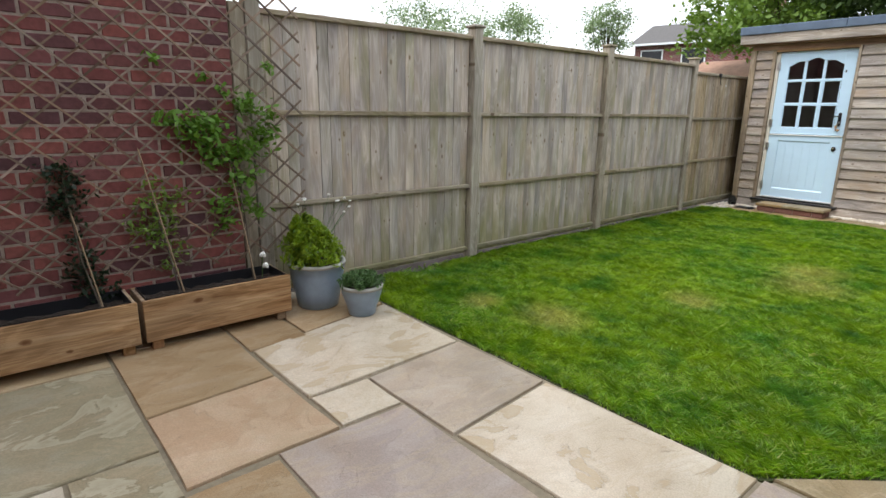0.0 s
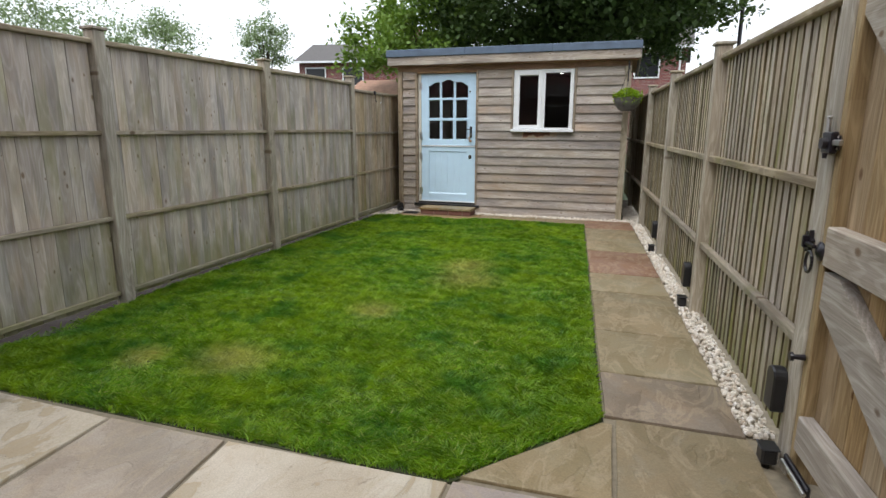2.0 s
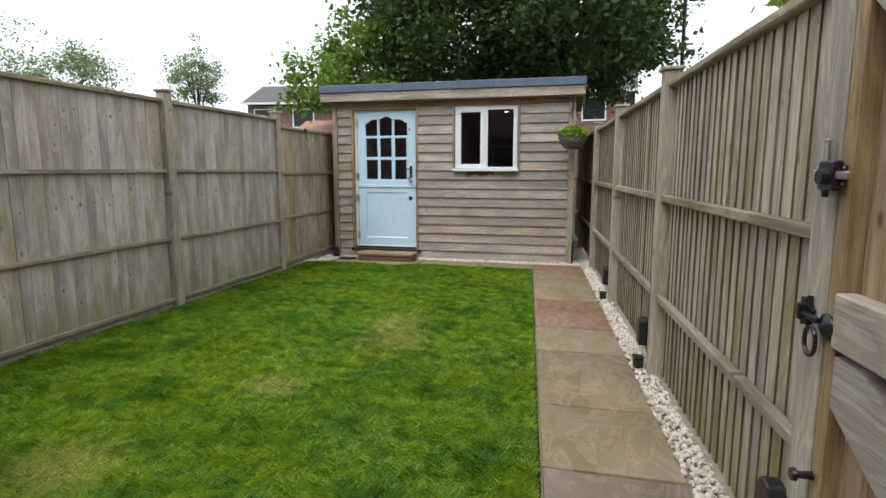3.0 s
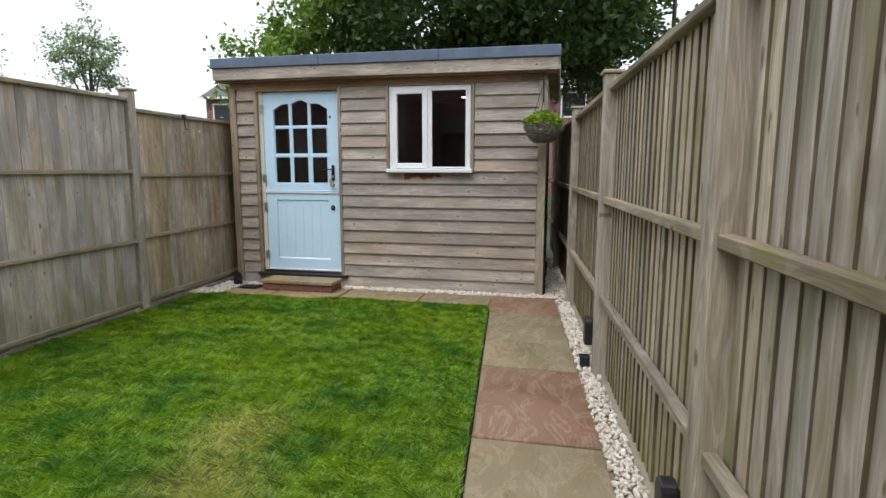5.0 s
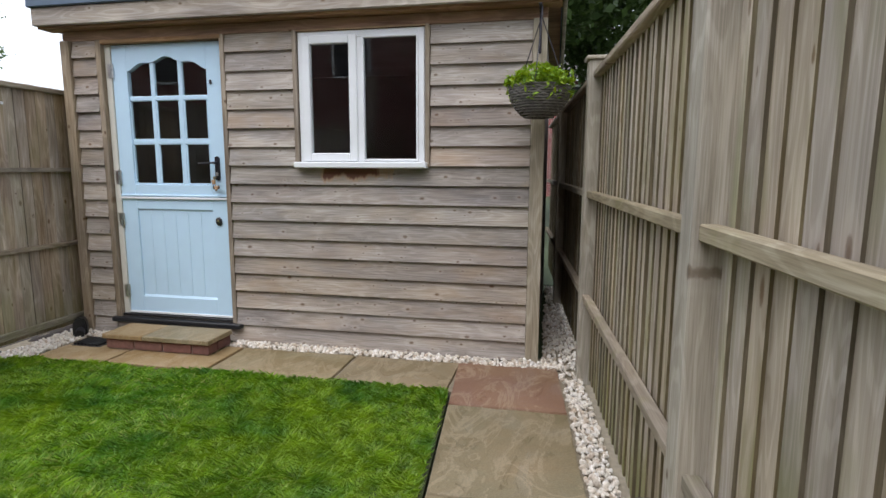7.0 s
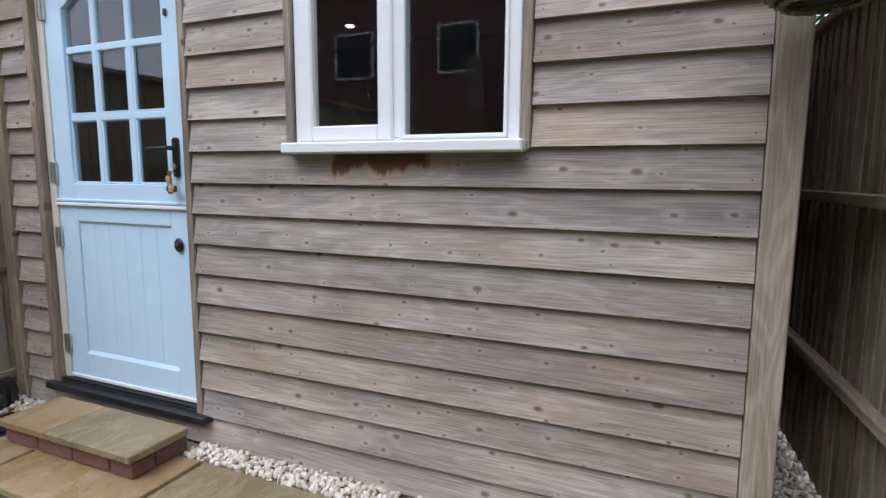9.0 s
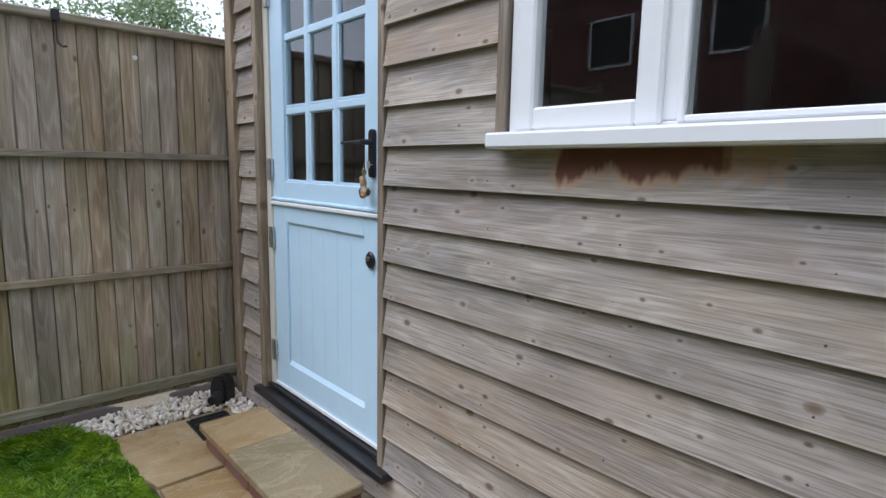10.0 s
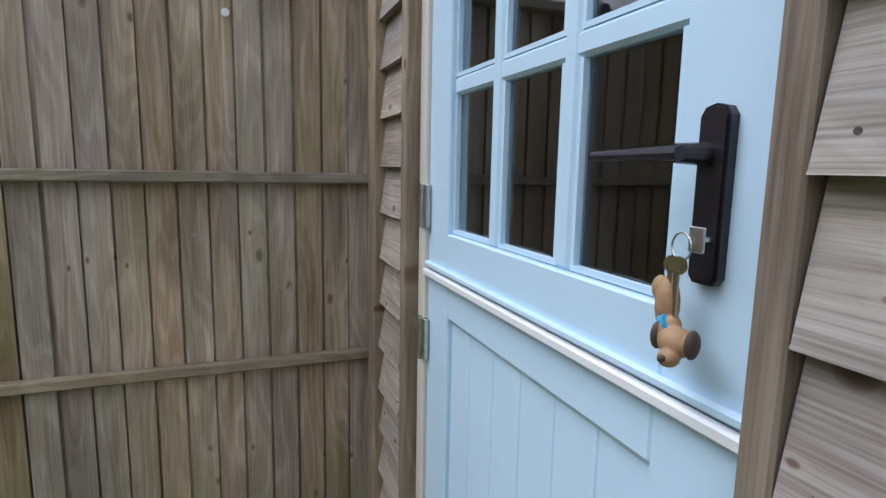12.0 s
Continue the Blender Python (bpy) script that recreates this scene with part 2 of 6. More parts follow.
GATE_GREY = wood("grey_gate_rail_wood", (0.56, 0.51, 0.44), (0.48, 0.43, 0.36), (0.36, 0.31, 0.25), "y", 0.3, 0.1, stain=0.2, face="x")
CLAD = wood("weathered_cladding_wood", (0.545, 0.489, 0.432), (0.479, 0.418, 0.357), (0.329, 0.268, 0.211), "x", 0.55, 0.13, stain=0.30, knot_rate=(8.0, 14.0), face="y", crisp=1.7, calm=0.4)
CLAD_STAINED = wood("rust_stained_cladding_wood", (0.545, 0.489, 0.432), (0.479, 0.418, 0.357), (0.329, 0.268, 0.211), "x", 0.55, 0.05, stain=0.30, knot_rate=(8.0, 14.0), rust=((-1.04, -0.56), (1.195, 1.275)), face="y", crisp=1.7, calm=0.4)
FENCE_BROWN = wood("sheltered_brown_fence_wood", (0.595, 0.495, 0.385), (0.50, 0.395, 0.28), (0.355, 0.265, 0.168), "z", 0.12, 0.10, stain=0.36, green=0.28, knot_rate=(6.0, 12.0), face="x", crisp=1.1, whorls=(0.30, 0.95))
FENCE_TAN = wood("tan_weathered_fence_wood", (0.615, 0.54, 0.44), (0.53, 0.455, 0.35), (0.39, 0.322, 0.235), "z", 0.3, 0.15, stain=0.3, green=0.55, knot_rate=(4.5, 11.0), face="x", crisp=0.5)
# dark tone for lapped board edges: algae stain with their shade painted in
FENCE_ALGAE_SHADE = wood("algae_and_edge_shade_fence_wood", (0.25, 0.21, 0.13), (0.19, 0.158, 0.095), (0.125, 0.105, 0.062), "z", 0.0, 0.2, stain=0.3, face="x", crisp=0.5)
CLAD_TRIM = wood("cladding_trim_wood", (0.408, 0.336, 0.256), (0.340, 0.271, 0.196), (0.246, 0.184, 0.128), "z", 0.3, 0.1, face="y")
FASCIA = wood("silvered_fascia_wood", (0.58, 0.53, 0.46), (0.50, 0.44, 0.37), (0.36, 0.30, 0.24), "x", 0.35, 0.08, face="y")
HEADER = wood("sheltered_brown_wood", (0.44, 0.29, 0.17), (0.36, 0.225, 0.13), (0.25, 0.15, 0.085), "x", 0.3, 0.1, face="y")
PLANTER = wood("oiled_pine_planter_wood", (0.55, 0.39, 0.235), (0.44, 0.285, 0.155), (0.27, 0.155, 0.075), "y", 0.75, 0.10, stain=0.35, knot_rate=(3.2, 6.0), face="x", crisp=1.5)
TRELLIS = wood("brown_trellis_wood", (0.33, 0.245, 0.185), (0.26, 0.185, 0.135), (0.17, 0.118, 0.085), "z", 0.0, 0.2)
DOOR_BLUE = paint("pale_blue_door_paint", (0.56, 0.75, 0.90), 0.33)
UPVC = paint("white_window_plastic", (0.80, 0.82, 0.83), 0.3, 0.0)
BLACK = varied("black_plastic", [(0.012, 0.012, 0.013), (0.02, 0.02, 0.022)], 0.4, 20)
BLACK_METAL = varied("black_painted_metal", [(0.012, 0.01, 0.014), (0.02, 0.017, 0.022)], 0.3, 30)
STEEL = varied("dull_steel", [(0.55, 0.54, 0.52), (0.62, 0.6, 0.57)], 0.35, 40, metal=1.0)
NAIL_STEEL = varied("rusted_nail_steel", [(0.10, 0.085, 0.075)], 0.6, 40, metal=0.4)
BRASS = varied("worn_brass", [(0.55, 0.47, 0.30)], 0.3, 40, metal=1.0)
FELT = varied("blue_grey_roof_edge", [(0.085, 0.125, 0.185), (0.105, 0.145, 0.205)], 0.6, 7)
FLAG = stone("riven_sandstone", [(0.55, 0.44, 0.31), (0.47, 0.38, 0.27), (0.60, 0.45, 0.30), (0.45, 0.37, 0.275), (0.52, 0.40, 0.25)])
FLAG_PALE = stone("pale_riven_sandstone", [(0.672, 0.607, 0.506), (0.635, 0.561, 0.451)], flaky=(0.46, 0.36, 0.23))
FLAG_GREY = stone("grey_riven_sandstone", [(0.432, 0.371, 0.305), (0.385, 0.329, 0.277)])
FLAG_RED = stone("reddish_riven_sandstone", [(0.235, 0.132, 0.086), (0.255, 0.148, 0.094)])
FLAG_PEACH = stone("peach_riven_sandstone", [(0.540, 0.396, 0.270), (0.513, 0.387, 0.279)])
FLAG_BROWN = stone("golden_brown_riven_sandstone", [(0.36, 0.25, 0.14), (0.40, 0.285, 0.165)])
FLAG_OLIVE = stone("olive_riven_sandstone", [(0.37, 0.33, 0.225), (0.345, 0.31, 0.21)], flaky=(0.50, 0.45, 0.33))
FLAG_PURPLE = stone("mauve_grey_riven_sandstone", [(0.423, 0.352, 0.315), (0.395, 0.334, 0.301)])
FLAG_PATH = stone("olive_buff_riven_sandstone", [(0.262, 0.218, 0.128), (0.235, 0.196, 0.116), (0.28, 0.228, 0.128), (0.25, 0.205, 0.124)])
FLAG_GOLD = stone("golden_yellow_riven_sandstone", [(0.35, 0.25, 0.125), (0.31, 0.225, 0.115), (0.38, 0.275, 0.145)])
FLAG_DIM = stone("dark_riven_sandstone", [(0.246, 0.196, 0.145), (0.230, 0.187, 0.140)])
JOINT = varied("sandy_joint_mortar", [(0.25, 0.21, 0.145)], 0.9, 30)
BRICK = varied("red_clay_brick", [(0.235, 0.068, 0.056), (0.165, 0.048, 0.046), (0.26, 0.082, 0.066), (0.085, 0.035, 0.040), (0.20, 0.07, 0.068), (0.135, 0.043, 0.045)], 0.85, 35, bump=0.4)
MORTAR = varied("grey_mortar", [(0.34, 0.27, 0.225)], 0.95, 40, bump=0.5)
FAR_BRICK = brickwork("far_red_brickwork")
SOIL = varied("dark_soil", [(0.03, 0.02, 0.014)], 0.95, 25, bump=0.8)
LINER = varied("black_liner", [(0.012, 0.013, 0.016)], 0.35, 9)
STEP_BRICK = varied("brown_step_brick", [(0.19, 0.085, 0.065), (0.15, 0.07, 0.06), (0.22, 0.11, 0.085)], 0.85, 35, bump=0.4)
GROUND = varied("rough_ground", [(0.055, 0.075, 0.03)], 0.95, 3, bump=0.6)
TURF = varied("turf_soil", [(0.045, 0.058, 0.018)], 0.95, 11, bump=0.8)
PEBBLE = varied("cream_pebbles", [(0.62, 0.55, 0.45), (0.74, 0.69, 0.6), (0.52, 0.42, 0.31), (0.8, 0.76, 0.7), (0.66, 0.6, 0.5)], 0.7, 30, island=True)
GLAZE = varied("blue_grey_glazed_pot", [(0.27, 0.35, 0.45)], 0.28, 8, bump=0.25)
RIM = varied("worn_pot_rim", [(0.40, 0.40, 0.37)], 0.5, 16)
WICKER = varied("grey_wicker", [(0.13, 0.12, 0.11), (0.19, 0.18, 0.16)], 0.7, 30, island=True)
TILES = varied("grey_roof_tiles", [(0.09, 0.085, 0.08), (0.13, 0.12, 0.115)], 0.8, 9)
TERRACOTTA = varied("orange_roof_tiles", [(0.42, 0.24, 0.16)], 0.8, 6)
BARK = varied("grey_brown_bark", [(0.10, 0.08, 0.06)], 0.9, 14, bump=0.8)
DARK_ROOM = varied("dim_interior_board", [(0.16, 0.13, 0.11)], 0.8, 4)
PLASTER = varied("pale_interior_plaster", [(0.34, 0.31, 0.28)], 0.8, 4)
WHITE_FLOWER = varied("white_petals", [(0.8, 0.8, 0.76)], 0.6, 30)
CANE = varied("bamboo_cane", [(0.33, 0.23, 0.14)], 0.6, 30)


def leaf_material(name, colours, rough=0.5):
    m = Nodes(name)
    tone = m.ramp(m.island(), *[(i / max(1, len(colours) - 1), c) for i, c in enumerate(colours)])
    trans = m.add("ShaderNodeBsdfTranslucent")
    m.put(trans.inputs["Color"], m.hsv(tone, 0.49, 1.1, 1.25))
    mixer = m.add("ShaderNodeMixShader")
    mixer.inputs[0].default_value = 0.3
    m.done(tone, rough, spec=0.35)
    out = m.tree.nodes["Material Output"]
    m.tree.links.new(m.bsdf.outputs[0], mixer.inputs[1])
    m.tree.links.new(trans.outputs[0], mixer.inputs[2])
    m.tree.links.new(mixer.outputs[0], out.inputs["Surface"])
    return m.mat


LEAF_DARK = leaf_material("dark_tree_leaves", [(0.036, 0.068, 0.019), (0.075, 0.12, 0.033), (0.048, 0.085, 0.024)])
LEAF_MID = leaf_material("yellow_green_leaves", [(0.11, 0.20, 0.035), (0.18, 0.28, 0.05), (0.14, 0.23, 0.04)])
LEAF_PALE = leaf_material("grey_green_leaves", [(0.22, 0.30, 0.15), (0.30, 0.38, 0.21), (0.18, 0.26, 0.12)])
LEAF_FRESH = leaf_material("fresh_green_leaves", [(0.09, 0.20, 0.025), (0.15, 0.28, 0.045), (0.11, 0.23, 0.03)])
LEAF_LIME = leaf_material("lime_green_leaves", [(0.16, 0.27, 0.015), (0.26, 0.36, 0.02), (0.11, 0.22, 0.015)])
LEAF_HERB = leaf_material("herb_leaves", [(0.06, 0.13, 0.04), (0.10, 0.18, 0.06)])
LEAF_EVERGREEN = leaf_material("dark_evergreen_leaves", [(0.012, 0.025, 0.012), (0.025, 0.045, 0.02)], 0.35)


def grass_material():
    m = Nodes("lawn_grass")
    tone = m.ramp(m.island(), (0, (0.135, 0.33, 0.042)), (0.5, (0.24, 0.47, 0.055)), (0.85, (0.36, 0.57, 0.08)), (1, (0.58, 0.60, 0.24)))
    where = m.coords((1, 1, 1), False)
    patches = m.noise(where, 2.3, 4, 0.6)
    dry = m.noise(where, 0.9, 3, 0.55)
    tufts = m.noise(where, 11.0, 4, 0.65)
    col = m.mix(m.ramp(dry, (0.36, (0, 0, 0)), (0.60, (0.8, 0.8, 0.8))), tone, (0.37, 0.54, 0.06))
    col = m.mix(m.ramp(patches, (0.50, (0, 0, 0)), (0.66, (0.75, 0.75, 0.75))), col, (0.085, 0.29, 0.05))
    col = m.mix(1.0, col, m.ramp(tufts, (0.36, (0.55, 0.64, 0.60)), (0.60, (1.12, 1.08, 1.02))), "MULTIPLY")
    # straw-coloured patches where the turf has dried
    for px, py, pr in ((-2.14, 2.72, 0.16), (-1.62, 2.86, 0.26), (-0.80, 4.92, 0.34), (-0.94, 5.40, 0.30), (-1.22, 3.93, 0.20)):
        off = m.add("ShaderNodeVectorMath")
        off.operation = "DISTANCE"
        m.put(off.inputs[0], where)
        m.put(off.inputs[1], (px, py, 0.02))
        amount = m.math("SUBTRACT", m.math("MULTIPLY_ADD", tufts, 1.2, 0.55), m.math("DIVIDE", off.outputs["Value"], pr))
        col = m.mix(m.ramp(amount, (0.0, (0, 0, 0)), (0.9, (0.5, 0.5, 0.5))), col, (0.78, 0.68, 0.28))
    trans = m.add("ShaderNodeBsdfTranslucent", Color=m.hsv(col, 0.49, 1.1, 1.3))
    mixer = m.add("ShaderNodeMixShader")
    mixer.inputs[0].default_value = 0.42
    m.done(col, 0.42, spec=0.5)
    m.tree.links.new(m.bsdf.outputs[0], mixer.inputs[1])
    m.tree.links.new(trans.outputs[0], mixer.inputs[2])
    m.tree.links.new(mixer.outputs[0], m.tree.nodes["Material Output"].inputs["Surface"])
    return m.mat


GRASS = grass_material()


def glass_material():
    m = Nodes("window_glass")
    m.put(m.bsdf.inputs["Transmission Weight"], 1.0)
    m.put(m.bsdf.inputs["IOR"], 1.5)
    n = m.noise(m.coords((1, 1, 1)), 1.5, 2)
    m.bump(n, 0.02, 0.002)
    return m.done((0.86, 0.9, 0.9), 0.0)


GLASS = glass_material()

# ---- building helpers ----


def mesh_of(name, bm, *mats, smooth=False):
    me = bpy.data.meshes.new(name)
    bm.to_mesh(me)
    bm.free()
    for mt in mats:
        me.materials.append(mt)
    if smooth:
        for p in me.polygons:
            p.use_smooth = True
    return me


def part(name, bm, material, parent=None, label="", smooth=False, at=None):
    """Link a bmesh (or a mesh) as one object under a thing or a part."""
    me = bm if isinstance(bm, bpy.types.Mesh) else mesh_of(name, bm, material, smooth=smooth)
    ob = new(name, me)
    if parent is not None:
        ob.parent = parent
    if at is not None:
        ob.matrix_basis = at
    if label:
        ob["label"] = label
    return ob


def thing(name, at=None, **tags):
    ob = new(name)
    ob.empty_display_size = 0.1
    if at is not None:
        ob.matrix_basis = at
    return tagged(ob, **tags)


def box(bm, x0, x1, y0, y1, z0, z1, bevel=0.0, m=None):
    """A box between the given planes, its edges rounded by bevel."""
    got = bmesh.ops.create_cube(bm, size=1.0)
    vs = got["verts"]
    t = Matrix.Translation(((x0 + x1) / 2, (y0 + y1) / 2, (z0 + z1) / 2)) @ Matrix.Diagonal((abs(x1 - x0), abs(y1 - y0), abs(z1 - z0), 1))
    bmesh.ops.transform(bm, matrix=(m @ t) if m is not None else t, verts=vs)
    if bevel:
        es = list({e for v in vs for e in v.link_edges})
        bmesh.ops.bevel(bm, geom=es, offset=bevel, segments=1, affect="EDGES", profile=0.5)
    return bm


def block(*a, **k):
    return box(bmesh.new(), *a, **k)


def rod(bm, a, b, r0, r1=None, segs=8):
    """A round bar from a to b."""
    a, b = Vector(a), Vector(b)
    d = b - a
    got = bmesh.ops.create_cone(bm, cap_ends=True, segments=segs, radius1=r0, radius2=r0 if r1 is None else r1, depth=d.length)
    q = d.to_track_quat("Z", "Y").to_matrix().to_4x4()
    bmesh.ops.transform(bm, matrix=Matrix.Translation((a + b) / 2) @ q, verts=got["verts"])
    return bm


def prism(bm, pts, y0, y1, plane="xz"):
    """An outline drawn in a plane, given thickness across it."""
    def put3(u, v, w):
        return {"xz": (u, w, v), "xy": (u, v, w), "yz": (w, u, v)}[plane]
    a = [bm.verts.new(put3(u, v, y0)) for u, v in pts]
    b = [bm.verts.new(put3(u, v, y1)) for u, v in pts]
    bm.faces.new(a)
    bm.faces.new(b[::-1])
    n = len(pts)
    for i in range(n):
        bm.faces.new((a[i], b[i], b[(i + 1) % n], a[(i + 1) % n]))
    bmesh.ops.recalc_face_normals(bm, faces=bm.faces)
    return bm


def lathe(bm, profile, segs=28, cx=0.0, cy=0.0):
    """A turned body from (radius, height) steps."""
    rings = []
    for r, z in profile:
        rings.append([bm.verts.new((cx + r * math.cos(2 * math.pi * i / segs), cy + r * math.sin(2 * math.pi * i / segs), z)) for i in range(segs)])
    for p, q in zip(rings, rings[1:]):
        for i in range(segs):
            bm.faces.new((p[i], p[(i + 1) % segs], q[(i + 1) % segs], q[i]))
    bm.faces.new(rings[0][::-1])
    bm.faces.new(rings[-1])
    bmesh.ops.recalc_face_normals(bm, faces=bm.faces)
    return bm


def raw_mesh(name, verts, faces_per, n_faces, material):
    """A mesh from numpy arrays in which each face has its own run of corners."""
    me = bpy.data.meshes.new(name)
    me.vertices.add(len(verts))
    me.vertices.foreach_set("co", verts.astype(np.float32).ravel())
    me.loops.add(n_faces * faces_per)
    me.loops.foreach_set("vertex_index", np.arange(n_faces * faces_per, dtype=np.int32))
    me.polygons.add(n_faces)
    me.polygons.foreach_set("loop_start", np.arange(0, n_faces * faces_per, faces_per, dtype=np.int32))
    me.update(calc_edges=True)
    me.materials.append(material)
    return me


def leaves_mesh(name, centres, size, material, seed, droop=0.3, narrow=0.5):
    """Pointed leaves, one four-cornered face each, at the given places."""
    rng = np.random.default_rng(seed)
    n = len(centres)
    a = rng.uniform(0, 2 * np.pi, n)
    tilt = rng.normal(-droop, 0.55, n)
    d = np.stack([np.cos(a) * np.cos(tilt), np.sin(a) * np.cos(tilt), np.sin(tilt)], 1)
    side = np.cross(d, rng.normal(0, 1, (n, 3)) + np.array([0, 0, 1.6]))
    side /= np.linalg.norm(side, axis=1)[:, None] + 1e-9
    s = (size * rng.uniform(0.65, 1.3, n))[:, None]
    v = np.stack([centres - d * s * 0.5, centres + side * s * narrow * 0.5 - d * s * 0.05, centres + d * s * 0.5, centres - side * s * narrow * 0.5 - d * s * 0.05], 1)
    return raw_mesh(name, v.reshape(-1, 3), 4, n, material)


def line_at(p, q, y):
    """x on the straight line from p to q at that y."""
    return p[0] + (q[0] - p[0]) * (y - p[1]) / (q[1] - p[1])

# ---- ground ----
bm = bmesh.new()
bmesh.ops.create_grid(bm, x_segments=8, y_segments=8, size=400)
ground = part("ground", bm, GROUND, at=Matrix.Translation((0, 0, -0.06)))
tagged(ground, "rough green ground reaching past the gardens", "ground", kind="structure")

# lines of the plan: the path and the right-hand fence run slightly askew
PATH_L = ((0.45, 2.83), (-0.02, 8.22))
PATH_R = ((1.015, 3.30), (0.60, 8.45))
FENCE_R0 = Vector((1.14, 2.73))
FENCE_R1 = Vector((0.70, 8.60))

# bedding under the paving
bm = bmesh.new()
prism(bm, [(-3.2, -2.4), (1.7, -2.4), (1.32, 2.6), (0.50, 2.85), (0.44, 2.85), (-0.09, 2.19), (-2.6, 2.19), (-3.2, 2.19)], -0.055, -0.012, "xy")
bedding = part("patio_bedding", bm, JOINT)
tagged(bedding, "sandy mortar joints between the patio flags", "paving", kind="structure")
bm = bmesh.new()
prism(bm, [(0.45, 2.80), (1.32, 2.60), (0.80, 11.3), (0.48, 11.3), (0.48, 8.9), (-3.3, 8.9), (-3.3, 8.0), (-2.9, 8.0), (-2.85, 8.18), (-0.02, 8.22)], -0.055, -0.016, "xy")
path_bed = part("path_bedding", bm, JOINT)
tagged(path_bed, "sandy mortar bed under the garden path", "paving", kind="structure")

# turf
LAWN = [(-3.12, 2.55), (-2.62, 2.19), (-0.10, 2.20), (0.44, 2.84), (-0.03, 8.20), (-2.86, 8.16), (-2.95, 8.10), (-3.12, 8.02)]
bm = prism(bmesh.new(), LAWN, -0.055, -0.012, "xy")
turf = part("lawn_soil", bm, TURF)
tagged(turf, "dark soil of the lawn under the grass", "lawn", kind="structure")

# bare earth under the fence, dug out a little where the boards stop short
bm = bmesh.new()
rows_y = 120
lines = []
for i in range(rows_y + 1):
    y = 1.5 + i * (11.4 - 1.5) / rows_y
    wob = 0.012 * math.sin(y * 7.3) + 0.008 * math.sin(y * 17.1)
    lines.append([bm.verts.new((x, y + 0.01 * math.sin(x * 40 + y * 9), z + wob * k)) for x, z, k in ((-3.55, -0.055, 0), (-3.24, -0.01, 1), (-3.13, -0.018, 0.6), (-3.05, -0.016, 0.4), (-2.98, -0.03, 0))])
for p_, q_ in zip(lines, lines[1:]):
    for i in range(4):
        bm.faces.new((p_[i], p_[i + 1], q_[i + 1], q_[i]))
earth = part("earth_bank", bm, SOIL)
tagged(earth, "dark bare earth under the foot of the fence", "soil", kind="structure")


def inside(px, py, poly):
    hit = np.zeros(len(px), bool)
    n = len(poly)
    for i in range(n):
        (x0, y0), (x1, y1) = poly[i], poly[(i + 1) % n]
        cross = (y0 > py) != (y1 > py)
        with np.errstate(divide="ignore", invalid="ignore"):
            hit ^= cross & (px < (x1 - x0) * (py - y0) / (y1 - y0 + 1e-12) + x0)
    return hit


def grass_blades(count, poly, seed):
    """Short bent blades, two faces each, thicker at the foot, with fuller and thinner patches."""
    rng = np.random.default_rng(seed)
    xs, ys = np.array([p[0] for p in poly]), np.array([p[1] for p in poly])
    x = rng.uniform(xs.min(), xs.max() + 0.02, count)
    y = rng.uniform(ys.min() - 0.02, ys.max() + 0.02, count)
    wob = 0.008 * np.sin(x * 23) + 0.006 * np.sin(y * 31 + x * 7)
    ok = inside(x + wob * 0.6, y + wob, poly)
    tuft = np.sin(x * 5.1 + 1.3 * np.sin(y * 3.7)) * np.sin(y * 4.3 + 1.1 * np.sin(x * 2.9))
    ok &= rng.uniform(0, 1, count) < 0.80 + 0.3 * tuft
    for bx, by, br in ((-2.14, 2.72, 0.13), (-1.62, 2.86, 0.16), (-0.55, 2.60, 0.07), (-0.86, 2.48, 0.06), (-0.80, 4.95, 0.12)):
        ok &= ((x - bx) ** 2 + ((y - by) * 1.3) ** 2 > br * br) | (rng.uniform(0, 1, count) < 0.7)
    x, y, tuft = x[ok], y[ok], tuft[ok]
    n = len(x)
    lumps = np.sin(x * 17 + 2 * np.sin(y * 11)) * np.sin(y * 19 + 2 * np.sin(x * 13))
    h = rng.uniform(0.020, 0.048, n) * (1 + 0.25 * tuft + 0.28 * lumps)
    a = rng.uniform(0, 2 * np.pi, n)
    lean = rng.uniform(0.3, 1.9, n)
    w = rng.uniform(0.0016, 0.0032, n)
    base = np.stack([x, y, np.full(n, -0.014)], 1)
    side = np.stack([-np.sin(a), np.cos(a), np.zeros(n)], 1) * w[:, None]
    fwd = np.stack([np.cos(a), np.sin(a), np.zeros(n)], 1)
    mid = base + fwd * (h * lean * 0.3)[:, None] + np.array([0, 0, 1.0]) * (h * 0.6)[:, None]
    tip = base + fwd * (h * lean)[:, None] + np.array([0, 0, 1.0]) * h[:, None]
    # blades that would hang over the cut edge are trimmed
    slack = rng.uniform(0.0, 0.022, n)
    keep = inside(tip[:, 0] - slack, tip[:, 1] + slack * 0.6, [(px + (0.012 if px > -2 else 0), py) for px, py in poly])
    keep &= (x > -3.0 + 0.05 * np.sin(y * 9)) | (y > 3.42) | (rng.uniform(0, 1, n) < 0.06)
    base, side, mid, tip = base[keep], side[keep], mid[keep], tip[keep]
    n = len(base)
    v = np.stack([base - side, base + side, mid + side * 0.8, tip, mid - side * 0.8], 1)
    return raw_mesh("grass", v.reshape(-1, 3), 5, n, GRASS)


grass = new("grass", grass_blades(640000, [(px - 0.012 if px > -2 else px, py) for px, py in LAWN], 3))
tagged(grass, "short bright green lawn grass with yellowed patches", "grass", kind="stuff")

# ---- left fence ----


